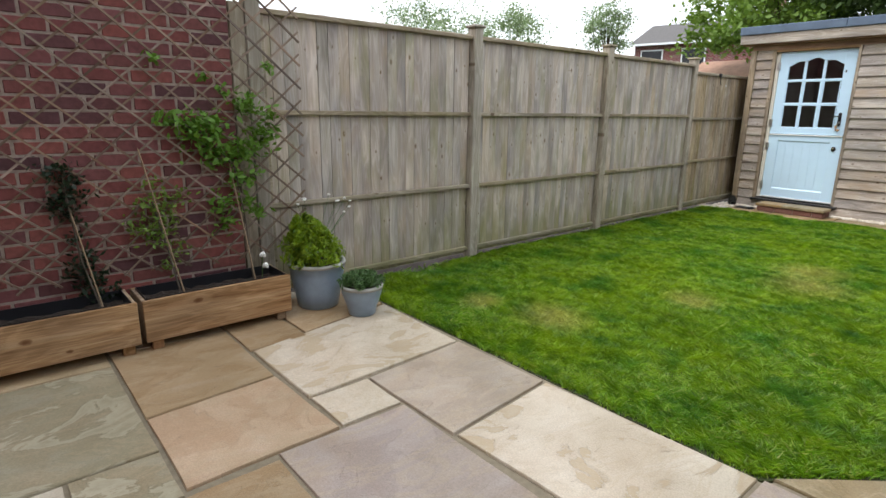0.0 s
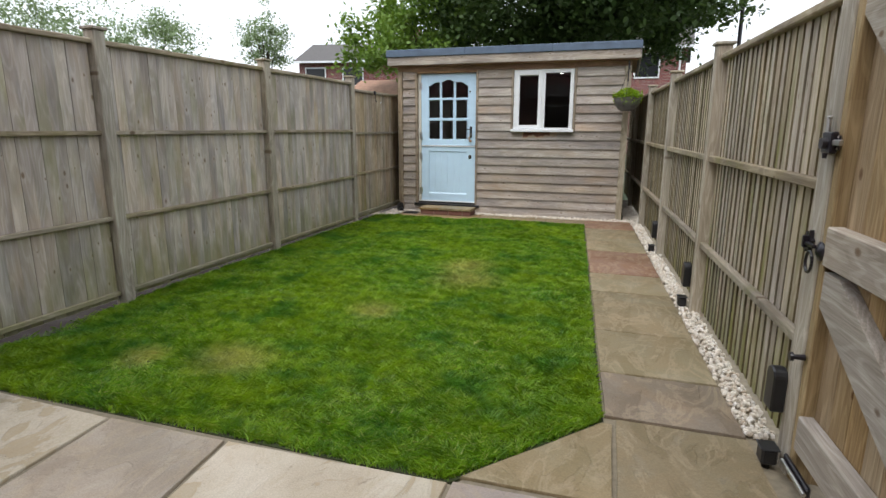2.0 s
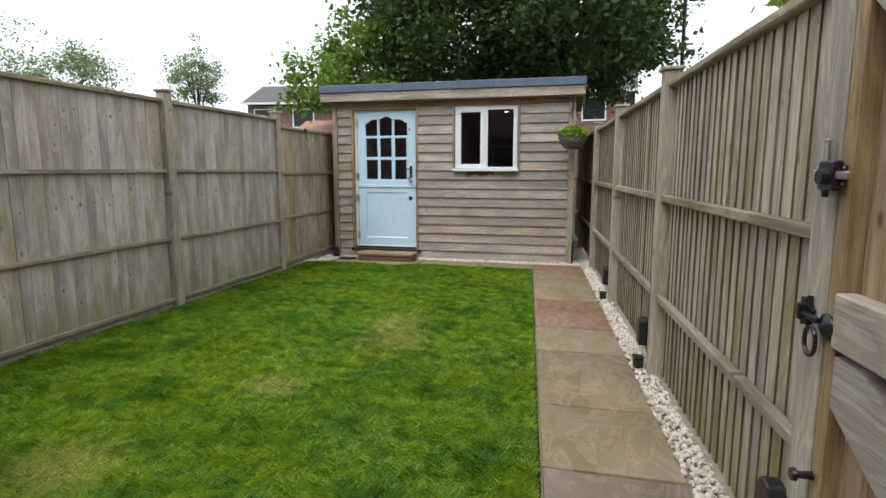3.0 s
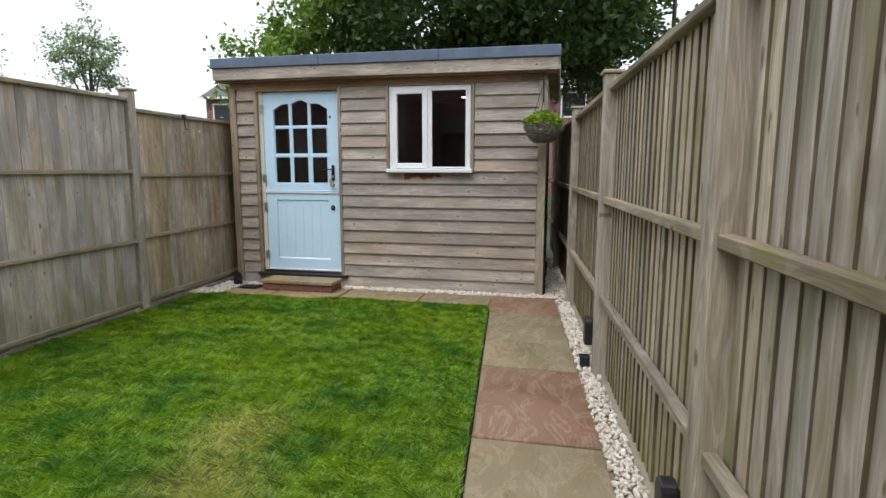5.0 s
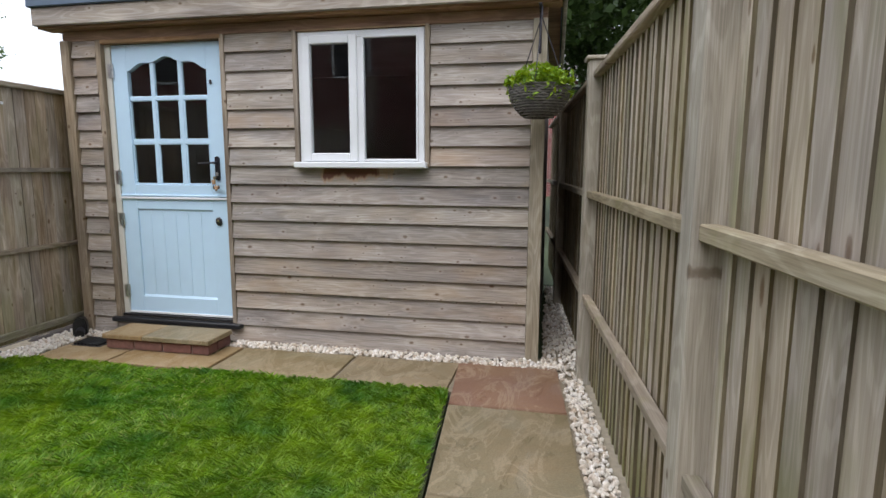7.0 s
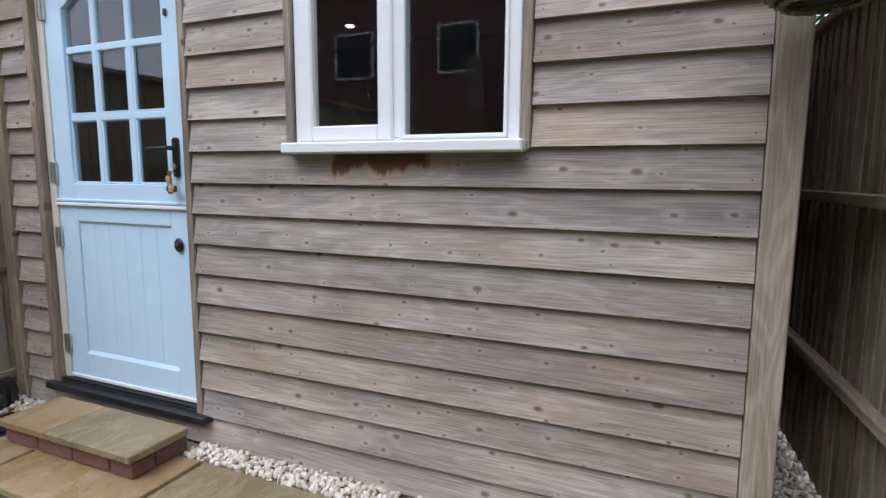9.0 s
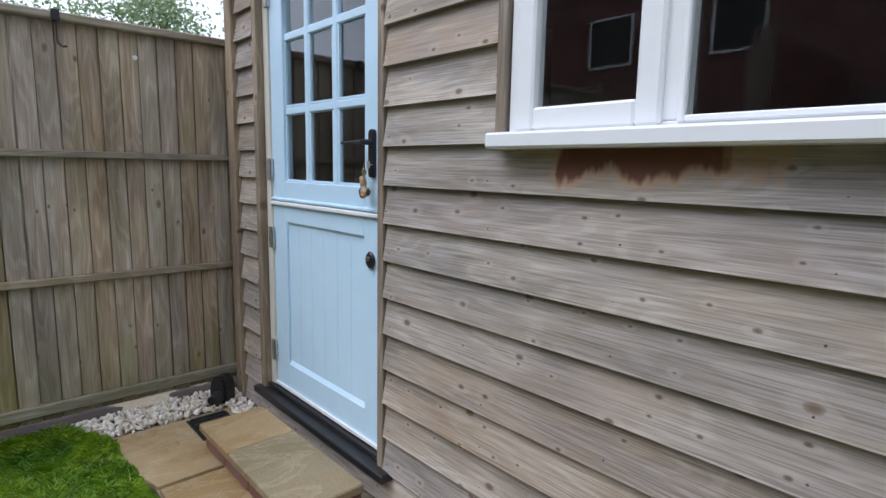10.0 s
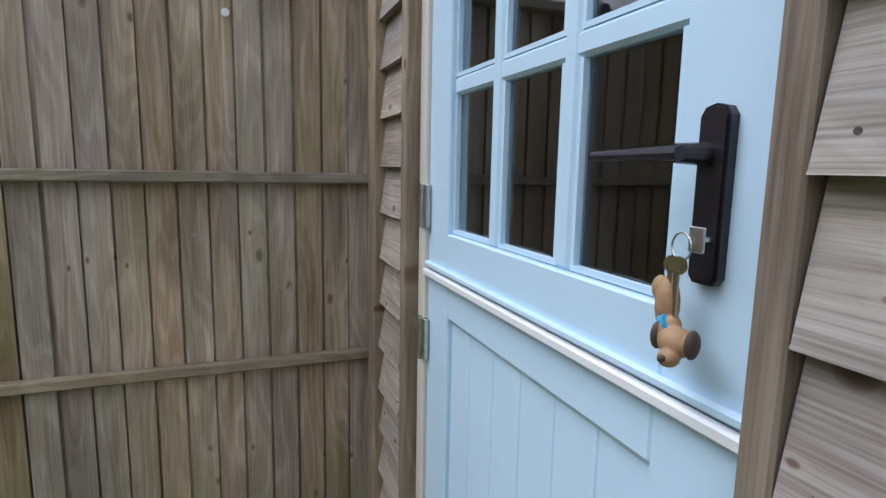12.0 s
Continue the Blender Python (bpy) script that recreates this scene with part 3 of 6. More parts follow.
def fence_bay(length, height, rails, group, post_height, pitch, flip, step, label, batten=True, board_mat=FENCE, groove=(0.004, 0.012), lap=0.0):
    """One bay: a post, then upright lapped boards behind rails and a capping. Runs along local y, rails towards local x times flip."""
    p = thing("fence", label=label, category="fence", group=group)
    n = round(length / pitch)
    rng = random.Random(int(length * 1000) + n)
    shared = []
    real_pitch = length / n
    gap, deep = groove
    for k in range(4):
        bm = bmesh.new()
        # a flat face, then a rebate that the next board butts against: a dark groove between boards
        e, g = 0.0012 * (k - 1.5), real_pitch - gap - 0.0008 * k
        if lap:
            # feather-edged: the thick edge stands proud of the thin edge tucked under it
            pts = [(0.0, -0.001), (0.003, 0.0), (real_pitch * 0.5, -lap * 0.45), (real_pitch + 0.012, -lap - 0.001 - 0.0008 * k), (real_pitch + 0.012, -lap - 0.006), (0.0, -lap - 0.006)]
        else:
            pts = [(0.0, -step), (g * 0.5, -step * 0.3), (g, 0.0), (g, -deep), (real_pitch + 0.004, -deep), (real_pitch + 0.004, -deep - 0.006), (0.0, -deep - 0.006)]
        lo = [bm.verts.new((q[1] * flip, q[0], 0.0)) for q in pts]
        hi = [bm.verts.new((q[1] * flip, q[0] + e, height - 0.03)) for q in pts]
        bm.faces.new(lo)
        bm.faces.new(hi[::-1])
        for i in range(len(pts)):
            q = (i + 1) % len(pts)
            bm.faces.new((lo[i], hi[i], hi[q], lo[q]))
        bmesh.ops.recalc_face_normals(bm, faces=bm.faces)
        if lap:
            # the sawn thick edge is coloured dark: damp algae plus painted shade of the lap
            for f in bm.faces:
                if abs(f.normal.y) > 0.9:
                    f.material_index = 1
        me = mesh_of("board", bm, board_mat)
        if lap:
            me.materials.append(FENCE_ALGAE_SHADE)
        shared.append(me)
    for i in range(n):
        b = new("board", shared[rng.randrange(4)])
        b.parent = p
        b.matrix_basis = pose(-rng.uniform(0, 0.005) * flip, 0.05 + i * length / n + rng.uniform(-0.002, 0.002), 0.035 + rng.uniform(-0.004, 0.004), rng.uniform(-0.12, 0.12), 0, 0)
    for z, h, d in rails:
        part("rail", block(min(0.002 * flip, d * flip), max(0.002 * flip, d * flip), 0.05, 0.05 + length, z - h / 2, z + h / 2, 0.004), FENCE_RAIL, p)
    part("capping_rail", block(-0.035, 0.04, 0.05, 0.05 + length, height - 0.035, height, 0.006), FENCE_RAIL, p)
    if batten:
        part("side_batten", block(min(0.003 * flip, 0.026 * flip), max(0.003 * flip, 0.026 * flip), 0.05, 0.078, 0.05, height - 0.04, 0.003), FENCE_RAIL, p)
    if post_height:
        size, cap = 0.095, 0.125
        c = 0.012 * flip
        post = part("post", block(c - size / 2, c + size / 2, -size / 2, size / 2, -0.05, post_height, 0.006), POST, p)
        part("cap", block(c - cap / 2, c + cap / 2, -cap / 2, cap / 2, post_height + 0.001, post_height + 0.022, 0.005), POST, post)
    return p


FX = -3.135
rails_left = ((0.085, 0.036, 0.026), (0.655, 0.032, 0.034), (1.275, 0.032, 0.034))
bay_a = fence_bay(1.835, 1.915, rails_left, "left fence bays", 1.975, 0.083, 1, 0.005, "weathered grey-brown closeboard fence bay with a square post")
bay_a.matrix_basis = pose(FX, 3.525, 0)
copy_thing(bay_a, pose(FX, 5.46, 0))
end_bay = copy_thing(bay_a, pose(FX, 1.59, 0))
part("end_post", block(-0.03, 0.045, -0.145, -0.05, -0.05, 1.93, 0.005), POST, end_bay)
# added dark strip: paints the shade of the gap between wall and post
part("wall_batten", block(-0.03, 0.03, -0.172, -0.147, -0.05, 2.05, 0.003), HEADER, end_bay, "dark brown strip added for the shaded gap by the brick wall")
bay_low = fence_bay(1.85, 1.835, ((0.095, 0.05, 0.03), (0.678, 0.032, 0.034), (1.24, 0.032, 0.034)), "left fence bays", 1.975, 0.082, 1, 0.006, "lower weathered closeboard fence bay beside the garden room", True, FENCE_BROWN, (0.006, 0.016))
bay_low.matrix_basis = pose(FX - 0.03, 7.40, 0)
copy_thing(bay_low, pose(FX - 0.03, 9.325, 0))

# ---- right fence and gate ----
R_DIR = (FENCE_R1 - FENCE_R0).normalized()
R_YAW = -math.degrees(math.atan2(R_DIR.x, R_DIR.y))


def on_right(s, off=0.0, z=0.0):
    """A pose s metres along the right-hand fence from the gate post, off metres behind its face."""
    p = FENCE_R0 + R_DIR * s
    return pose(p.x, p.y, z, 0, 0, R_YAW) @ Matrix.Translation((off, 0, 0))


rails_right = ((0.085, 0.06, 0.03), (0.515, 0.04, 0.045), (1.12, 0.04, 0.045))
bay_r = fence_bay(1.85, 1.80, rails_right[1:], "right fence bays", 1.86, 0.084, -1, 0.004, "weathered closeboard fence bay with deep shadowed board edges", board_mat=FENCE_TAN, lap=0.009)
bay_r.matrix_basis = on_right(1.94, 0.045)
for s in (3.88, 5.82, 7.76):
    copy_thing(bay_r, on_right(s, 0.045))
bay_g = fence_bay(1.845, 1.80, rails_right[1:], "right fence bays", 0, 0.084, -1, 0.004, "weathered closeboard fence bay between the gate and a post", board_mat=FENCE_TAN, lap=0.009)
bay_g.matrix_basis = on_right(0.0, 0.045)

gate = thing("garden_gate", on_right(0, 0.0), label="closed tan ledged and braced timber garden gate", category="gate")
gp = part("gate_post", block(0.002, 0.11, -0.110, -0.064, -0.05, 2.25, 0.005), GATE_WOOD, gate)
part("facing_plank", block(-0.004, 0.075, -0.062, 0.048, -0.05, 2.25, 0.004), POST, gp, "grey facing plank")
for i in range(8):
    part("board", block(0.048, 0.068, -0.112 - 0.118 * (i + 1) + 0.003, -0.112 - 0.118 * i - 0.001, 0.06, 2.08, 0.003), GATE_WOOD, gate)
for z in (0.20, 0.92, 1.88):
    part("ledge", block(-0.008, 0.0465, -1.07, -0.113, z - 0.07, z + 0.07, 0.005), GATE_GREY, gate)
for pts in ([(-1.06, 0.275), (-0.94, 0.275), (-0.122, 0.70), (-0.122, 0.83), (-0.24, 0.83), (-1.06, 0.40)], [(-0.122, 1.805), (-0.122, 1.68), (-0.94, 0.995), (-1.06, 0.995), (-1.06, 1.11), (-0.24, 1.805)]):
    part("brace", prism(bmesh.new(), pts, 0.002, 0.0465, "yz"), GATE_GREY, gate)
part("gate_post", block(-0.012, 0.11, -1.18, -1.085, -0.05, 2.25, 0.005), GATE_WOOD, gate)
# ironmongery
lock = part("gate_lock", block(-0.030, -0.006, -0.098, -0.018, 1.238, 1.312, 0.005), BLACK_METAL, gate, "black box lock with a steel bolt")
bm = block(-0.012, -0.005, -0.112, -0.004, 1.250, 1.300, 0.002)
rod(bm, (-0.046, -0.058, 1.272), (-0.028, -0.058, 1.272), 0.019, 0.021, 16)
rod(bm, (-0.036, -0.078, 1.240), (-0.036, -0.078, 1.222), 0.009, 0.007, 10)
part("lock_housing", bm, BLACK_METAL, lock)
part("bolt_bar", block(-0.026, -0.012, -0.150, -0.094, 1.266, 1.286, 0.003), STEEL, lock)
bm = rod(bmesh.new(), (-0.022, -0.046, 1.310), (-0.022, -0.042, 1.358), 0.006, 0.006, 10)
rod(bm, (-0.022, -0.034, 1.310), (-0.022, -0.036, 1.358), 0.006, 0.006, 10)
box(bm, -0.029, -0.015, -0.050, -0.028, 1.352, 1.366, 0.004)
part("shackle", bm, STEEL, lock)
part("keep", block(-0.026, -0.006, -0.006, 0.016, 1.252, 1.290, 0.004), STEEL, lock)
for sy, sz in ((-0.106, 1.294), (-0.106, 1.256), (-0.010, 1.294)):
    part("screw", rod(bmesh.new(), (-0.010, sy, sz), (-0.015, sy, sz), 0.0045, 0.0035, 8), STEEL, lock)
# the latch: a leaf-shaped keep, a round rose and the lifting ring between them
bm = prism(bmesh.new(), [(0.040, 0.905), (0.022, 0.922), (0.026, 0.948), (0.008, 0.936), (-0.008, 0.958), (-0.014, 0.930), (-0.030, 0.922), (-0.014, 0.905), (-0.012, 0.878), (0.006, 0.888), (0.024, 0.872), (0.022, 0.893)], -0.020, -0.006, "yz")
box(bm, -0.040, -0.018, -0.012, 0.004, 0.892, 0.938, 0.003)
box(bm, -0.034, -0.020, -0.085, 0.020, 0.903, 0.917, 0.003)
ring_latch = part("ring_latch", bm, BLACK_METAL, gate, "black ring latch")
bm = bmesh.new()
lathe(bm, [(0.001, 0.0), (0.034, 0.0), (0.035, 0.005), (0.024, 0.010), (0.012, 0.018), (0.001, 0.020)], 20)
bmesh.ops.transform(bm, matrix=pose(-0.004, -0.088, 0.895, 0, -90, 0), verts=bm.verts)
part("rose", bm, BLACK_METAL, ring_latch, smooth=True)
bm = bmesh.new()
for i in range(20):
    a0, a1 = 2 * math.pi * i / 20, 2 * math.pi * (i + 1) / 20
    rod(bm, (-0.034, -0.070 + 0.028 * math.cos(a0), 0.852 + 0.038 * math.sin(a0)), (-0.034, -0.070 + 0.028 * math.cos(a1), 0.852 + 0.038 * math.sin(a1)), 0.0055, segs=6)
part("ring", bm, BLACK_METAL, ring_latch)
bm = rod(bmesh.new(), (-0.004, -0.085, 0.49), (-0.045, -0.085, 0.49), 0.012, 0.009, 12)
rod(bm, (-0.045, -0.085, 0.49), (-0.056, -0.085, 0.49), 0.018, 0.016, 12)
part("stop_knob", bm, BLACK_METAL, gate)
low_bolt = part("foot_bolt", block(-0.02, -0.005, -0.30, -0.07, 0.045, 0.085, 0.004), BLACK_METAL, gate, "black foot bolt with a steel bar")
part("bolt_bar", rod(bmesh.new(), (-0.03, -0.31, 0.065), (-0.03, -0.09, 0.065), 0.008), STEEL, low_bolt)
bay_h = copy_thing(bay_r, on_right(-3.08, 0.045))
copy_thing(bay_r, on_right(-5.0, 0.045))


def fence_light():
    """A slim black lamp case with a rounded hood, fixed low on the fence."""
    p = thing("fence_light", label="slim black outdoor light fixed low on the fence", category="light", group="fence lights")
    bm = bmesh.new()
    prism(bm, [(-0.045, -0.09), (0.045, -0.09), (0.045, 0.06), (0.032, 0.085), (0.0, 0.095), (-0.032, 0.085), (-0.045, 0.06)], -0.055, -0.003, "yz")
    bmesh.ops.bevel(bm, geom=list(bm.edges), offset=0.006, segments=1, affect="EDGES")
    part("case", bm, BLACK, p)
    part("back_plate", block(-0.003, 0.004, -0.03, 0.03, -0.07, 0.07, 0.002), BLACK_METAL, p)
    return p


lamp = fence_light()
lamp.matrix_basis = on_right(0.075, 0.0, 0.29)
for s in (2.08, 4.02):
    copy_thing(lamp, on_right(s, -0.002, 0.25))
spot = thing("ground_spotlight", label="small black ground spotlight on a stake in the pebbles", category="light", group="ground lights")
bm = block(-0.03, 0.03, -0.035, 0.035, 0.01, 0.075, 0.008)
part("head", bm, BLACK, spot)
part("visor", block(-0.036, 0.036, -0.04, 0.04, 0.0755, 0.082, 0.003), BLACK, spot)
part("stake", rod(bmesh.new(), (0, 0, -0.06), (0, 0, 0.01), 0.012, 0.016), BLACK, spot)
spot.matrix_basis = on_right(-0.02, -0.06, 0.0)
for s in (2.06, 4.0):
    copy_thing(spot, on_right(s, -0.05, 0.0))

# ---- garden room ----
SY = 8.80          # face of the door
SX0, SX1 = -3.025, 0.456
DX0, DX1 = -2.697, -1.745    # door opening
WX0, WX1 = -1.184, -0.308   # window opening
WZ0, WZ1 = 1.29, 2.155
BACK = pose(0, 0.022, 0)
room = thing("garden_room", BACK, label="small flat-roofed garden room clad in weathered overlapping boards", category="garden room")


def wall_with_holes():
    bm = bmesh.new()
    y0, y1 = 8.80, 8.90
    for x0, x1, z0, z1 in ((SX0 + 0.02, DX0, 0, 2.3), (DX1, WX0, 0, 2.3), (WX1, SX1 - 0.02, 0, 2.3), (DX0, DX1, 2.16, 2.3), (DX0, DX1, 0, 0.10), (WX0, WX1, 0, WZ0 - 0.03), (WX0, WX1, WZ1, 2.3)):
        box(bm, x0, x1, y0, y1, z0, z1)
    return bm


front = part("front_wall", wall_with_holes(), CLAD_TRIM, room)
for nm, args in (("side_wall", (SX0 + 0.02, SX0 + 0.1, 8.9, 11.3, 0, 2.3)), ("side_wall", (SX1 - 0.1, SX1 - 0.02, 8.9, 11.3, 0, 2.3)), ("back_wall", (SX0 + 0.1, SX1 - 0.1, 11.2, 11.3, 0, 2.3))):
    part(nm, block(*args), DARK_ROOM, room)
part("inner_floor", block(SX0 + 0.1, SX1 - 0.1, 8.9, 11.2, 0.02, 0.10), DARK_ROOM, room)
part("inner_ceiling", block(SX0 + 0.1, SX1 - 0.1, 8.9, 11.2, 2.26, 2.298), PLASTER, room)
DOWNLIGHT = bpy.data.materials.new("lit_downlight")
DOWNLIGHT.use_nodes = True
DOWNLIGHT.node_tree.nodes["Principled BSDF"].inputs["Emission Color"].default_value = (1, 0.95, 0.85, 1)
DOWNLIGHT.node_tree.nodes["Principled BSDF"].inputs["Emission Strength"].default_value = 4.0
part("roof_deck", block(-3.12, 0.53, 8.68, 11.4, 2.302, 2.36), HEADER, room)
part("roof_felt", block(-3.13, 0.54, 8.69, 11.41, 2.362, 2.44, 0.005), FELT, room)
part("fascia", block(-3.14, 0.55, 8.645, 8.677, 2.250, 2.372, 0.004), FASCIA, room)
part("fascia", block(-3.16, -3.135, 8.66, 11.4, 2.255, 2.372, 0.004), FASCIA, room)
part("fascia", block(0.545, 0.57, 8.66, 11.4, 2.255, 2.372, 0.004), FASCIA, room)
bm = bmesh.new()
for x0, x1 in ((-3.165, -1.9), (-1.9, -0.62), (-0.62, 0.575)):
    box(bm, x0 + 0.001, x1 - 0.001, 8.625, 8.69, 2.373, 2.478, 0.006)
part("roof_edge_trim", bm, FELT, room, "blue-grey roof edge trim")
part("soffit", block(-3.13, 0.54, 8.679, 8.80, 2.235, 2.252), HEADER, room)
part("header_board", block(SX0, SX1, 8.772, 8.798, 2.165, 2.234, 0.003), HEADER, room, "brown sheltered board under the eaves")
part("corner_post", block(SX0, SX0 + 0.075, 8.742, 8.80, 0.0, 2.164, 0.004), CLAD_TRIM, room)
part("corner_post", block(SX1 - 0.085, SX1, 8.742, 8.80, 0.0, 2.164, 0.004), POST, room)
for x0, x1 in ((DX0 - 0.045, DX0 - 0.002), (DX1 - 0.011, DX1 + 0.022)):
    part("door_trim", block(x0, x1, 8.757, 8.7985, 0.10, 2.164, 0.003), CLAD_TRIM, room)
part("door_trim", block(DX0 - 0.002, DX1 + 0.002, 8.755, 8.80, 2.135, 2.164, 0.003), HEADER, room)
for x0, x1 in ((WX0 - 0.032, WX0 - 0.002), (WX1 + 0.002, WX1 + 0.032)):
    part("window_trim", block(x0, x1, 8.75, 8.80, WZ0 - 0.02, 2.164, 0.003), CLAD_TRIM, room)
part("window_trim", block(WX0 - 0.002, WX1 + 0.002, 8.752, 8.80, WZ1, WZ1 + 0.009), HEADER, room)

for lx in (-0.70, -2.10):
    light = thing("ceiling_light", pose(lx, 10.62, 2.2585), label="small round lit downlight in the garden room ceiling", category="ceiling light", group="downlights")
    part("bezel", lathe(bmesh.new(), [(0.040, -0.004), (0.043, -0.001), (0.043, 0.0), (0.040, 0.001)], 20), UPVC, light)
    part("lens", lathe(bmesh.new(), [(0.001, -0.008), (0.028, -0.008), (0.028, -0.005), (0.001, -0.005)], 20), DOWNLIGHT, light)

# cladding boards, lapped: thick lower edge standing proud of the board below
PITCH = 0.1277
NAIL = mesh_of("nail", rod(bmesh.new(), (0, 0.006, 0), (0, 0.0, 0), 0.0035, 0.0028, 8), NAIL_STEEL)
for k in range(17):
    z0 = 0.001 + k * PITCH
    spans = []
    left = SX0 + 0.077
    right = SX1 - 0.087
    spans.append((left, DX0 - 0.047))
    if z0 + 0.02 < WZ0 - 0.03:
        spans.append((DX1 + 0.024 if z0 > 0.05 else DX0 - 0.047, right))
    else:
        spans.append((DX1 + 0.024, WX0 - 0.034))
        spans.append((WX1 + 0.034, right))
    top = min(z0 + PITCH + 0.012, 2.163)
    for x0, x1 in spans:
        rng = random.Random(int((k * 31 + x0 * 100)))
        j = rng.uniform(-0.002, 0.002)
        bm = bmesh.new()
        prism(bm, [(8.755 + j, z0), (8.774, z0), (8.797, top), (8.779, top), (8.7565 + j, z0 + 0.004)], x0 + 0.001, x1 - 0.001, "yz")
        plank = part("board", bm, CLAD_STAINED if (k == 9 and x0 > DX1) else CLAD, room)
        for nx in (x0 + 0.03, x1 - 0.03) + tuple(st for st in (-1.24, -0.84, -0.44, -0.02) if x0 + 0.1 < st < x1 - 0.1):
            nail = new("nail", NAIL)
            nail.parent = plank
            nail.matrix_basis = pose(nx + rng.uniform(-0.006, 0.006), 8.7600 + j, z0 + 0.026 + rng.uniform(-0.003, 0.003))

# door
door = thing("door_1", BACK, label="closed pale blue stable door with nine small panes", category="door", kind="structure")
part("door_frame", block(DX0, DX0 + 0.045, 8.79, 8.87, 0.10, 2.134, 0.003), paint("cream_frame_paint", (0.66, 0.63, 0.55), 0.5), door)
part("door_frame", block(DX1 - 0.0125, DX1, 8.80, 8.87, 0.10, 2.134, 0.003), DOOR_BLUE, door)
LX0, LX1 = DX0 + 0.047, DX1 - 0.014
GX0, GX1 = -2.53, -1.893
PW, BAR = (GX1 - GX0 - 2 * 0.036) / 3, 0.036
ROWS_Z = ((1.140, 1.425), (1.461, 1.736), (1.772, 2.03))


def upper_leaf():
    """The upper leaf: stiles, rails with an arched head, and glazing bars with chamfers."""
    bm = bmesh.new()
    y0, y1 = 8.80, 8.845
    box(bm, LX0, GX0, y0, y1, 1.044, 2.13, 0.003)
    box(bm, GX1, LX1, y0, y1, 1.044, 2.13, 0.003)
    box(bm, GX0, GX1, y0, y1, 1.044, 1.138, 0.003)
    for i in (0, 1):
        x = GX0 + (i + 1) * PW + i * BAR - 0.009
        box(bm, x, x + BAR, y0 + 0.008, y1 - 0.006, 1.138, 2.02, 0.006)
    for z in (1.425, 1.736):
        box(bm, GX0, GX1, y0 + 0.0095, y1 - 0.0075, z, z + BAR, 0.006)
    # head with the swept arch over the three top panes
    c = (GX0 + GX1) / 2
    low = []
    steps = 24
    for i in range(steps + 1):
        x = GX0 + (GX1 - GX0) * i / steps
        u = abs(x - c) / ((GX1 - GX0) / 2)
        z = 1.955 + 0.075 * (1 - min(1, max(0, (u - 0.12) / 0.88)) ** 1.2 if u > 0.12 else 1) if u < 0.98 else 1.955
        z += 0.012 * math.cos(u * math.pi * 3)
        low.append((x, z))
    for (xa, za), (xb, zb) in zip(low, low[1:]):
        prism(bm, [(xa, za), (xb, zb), (xb, 2.13), (xa, 2.13)], y0, y1, "xz")
    return bm


leaf_up = part("upper_leaf", upper_leaf(), DOOR_BLUE, door)
bm = bmesh.new()
box(bm, GX0 - 0.004, GX1 + 0.004, 8.822, 8.826, 1.132, 2.045)
pane = part("glass", bm, GLASS, leaf_up, "clear glass panes")
pane.visible_shadow = False
# mouldings round the panes
bm = bmesh.new()
for c in range(3):
    x0 = GX0 + c * (PW + BAR) - (0.009 if c else 0.0)
    for z0, z1 in ROWS_Z[:2]:
        box(bm, x0, x0 + 0.008, 8.812, 8.822, z0, z1)
        box(bm, x0 + PW - 0.008, x0 + PW, 8.812, 8.822, z0, z1)
        box(bm, x0 + 0.008, x0 + PW - 0.008, 8.812, 8.822, z0, z0 + 0.008)
part("glazing_bead", bm, DOOR_BLUE, leaf_up)
part("weather_bar", block(LX0, LX1 - 0.008, 8.789, 8.80, 1.05, 1.064, 0.004), DOOR_BLUE, leaf_up)
part("bar_end", block(LX1 - 0.006, LX1 + 0.006, 8.772, 8.80, 1.02, 1.07, 0.003), BLACK, leaf_up)
part("weather_bar", block(LX0, LX1 - 0.008, 8.785, 8.80, 1.030, 1.046, 0.003), UPVC, leaf_up)


def lower_leaf():
    bm = bmesh.new()
    y0, y1 = 8.80, 8.845
    px0, px1, pz0, pz1 = -2.524, -1.90, 0.29, 0.955
    box(bm, LX0, px0, y0, y1, 0.155, 1.041, 0.003)
    box(bm, px1, LX1, y0, y1, 0.155, 1.041, 0.003)
    box(bm, px0, px1, y0, y1, 0.155, pz0, 0.003)
    box(bm, px0, px1, y0, y1, pz1, 1.041, 0.003)
    n = 6
    w = (px1 - px0) / n
    for i in range(n):
        box(bm, px0 + i * w + 0.0005, px0 + (i + 1) * w - 0.0005, y0 + 0.011, y1 - 0.005, pz0, pz1, 0.002)
    # moulded edges above and below the panel
    prism(bm, [(y0 + 0.002, pz0), (y0 + 0.012, pz0 + 0.016), (y0 + 0.012, pz0)], px0, px1, "yz")
    prism(bm, [(y0 + 0.004, pz1), (y0 + 0.012, pz1 - 0.012), (y0 + 0.012, pz1)], px0, px1, "yz")
    return bm


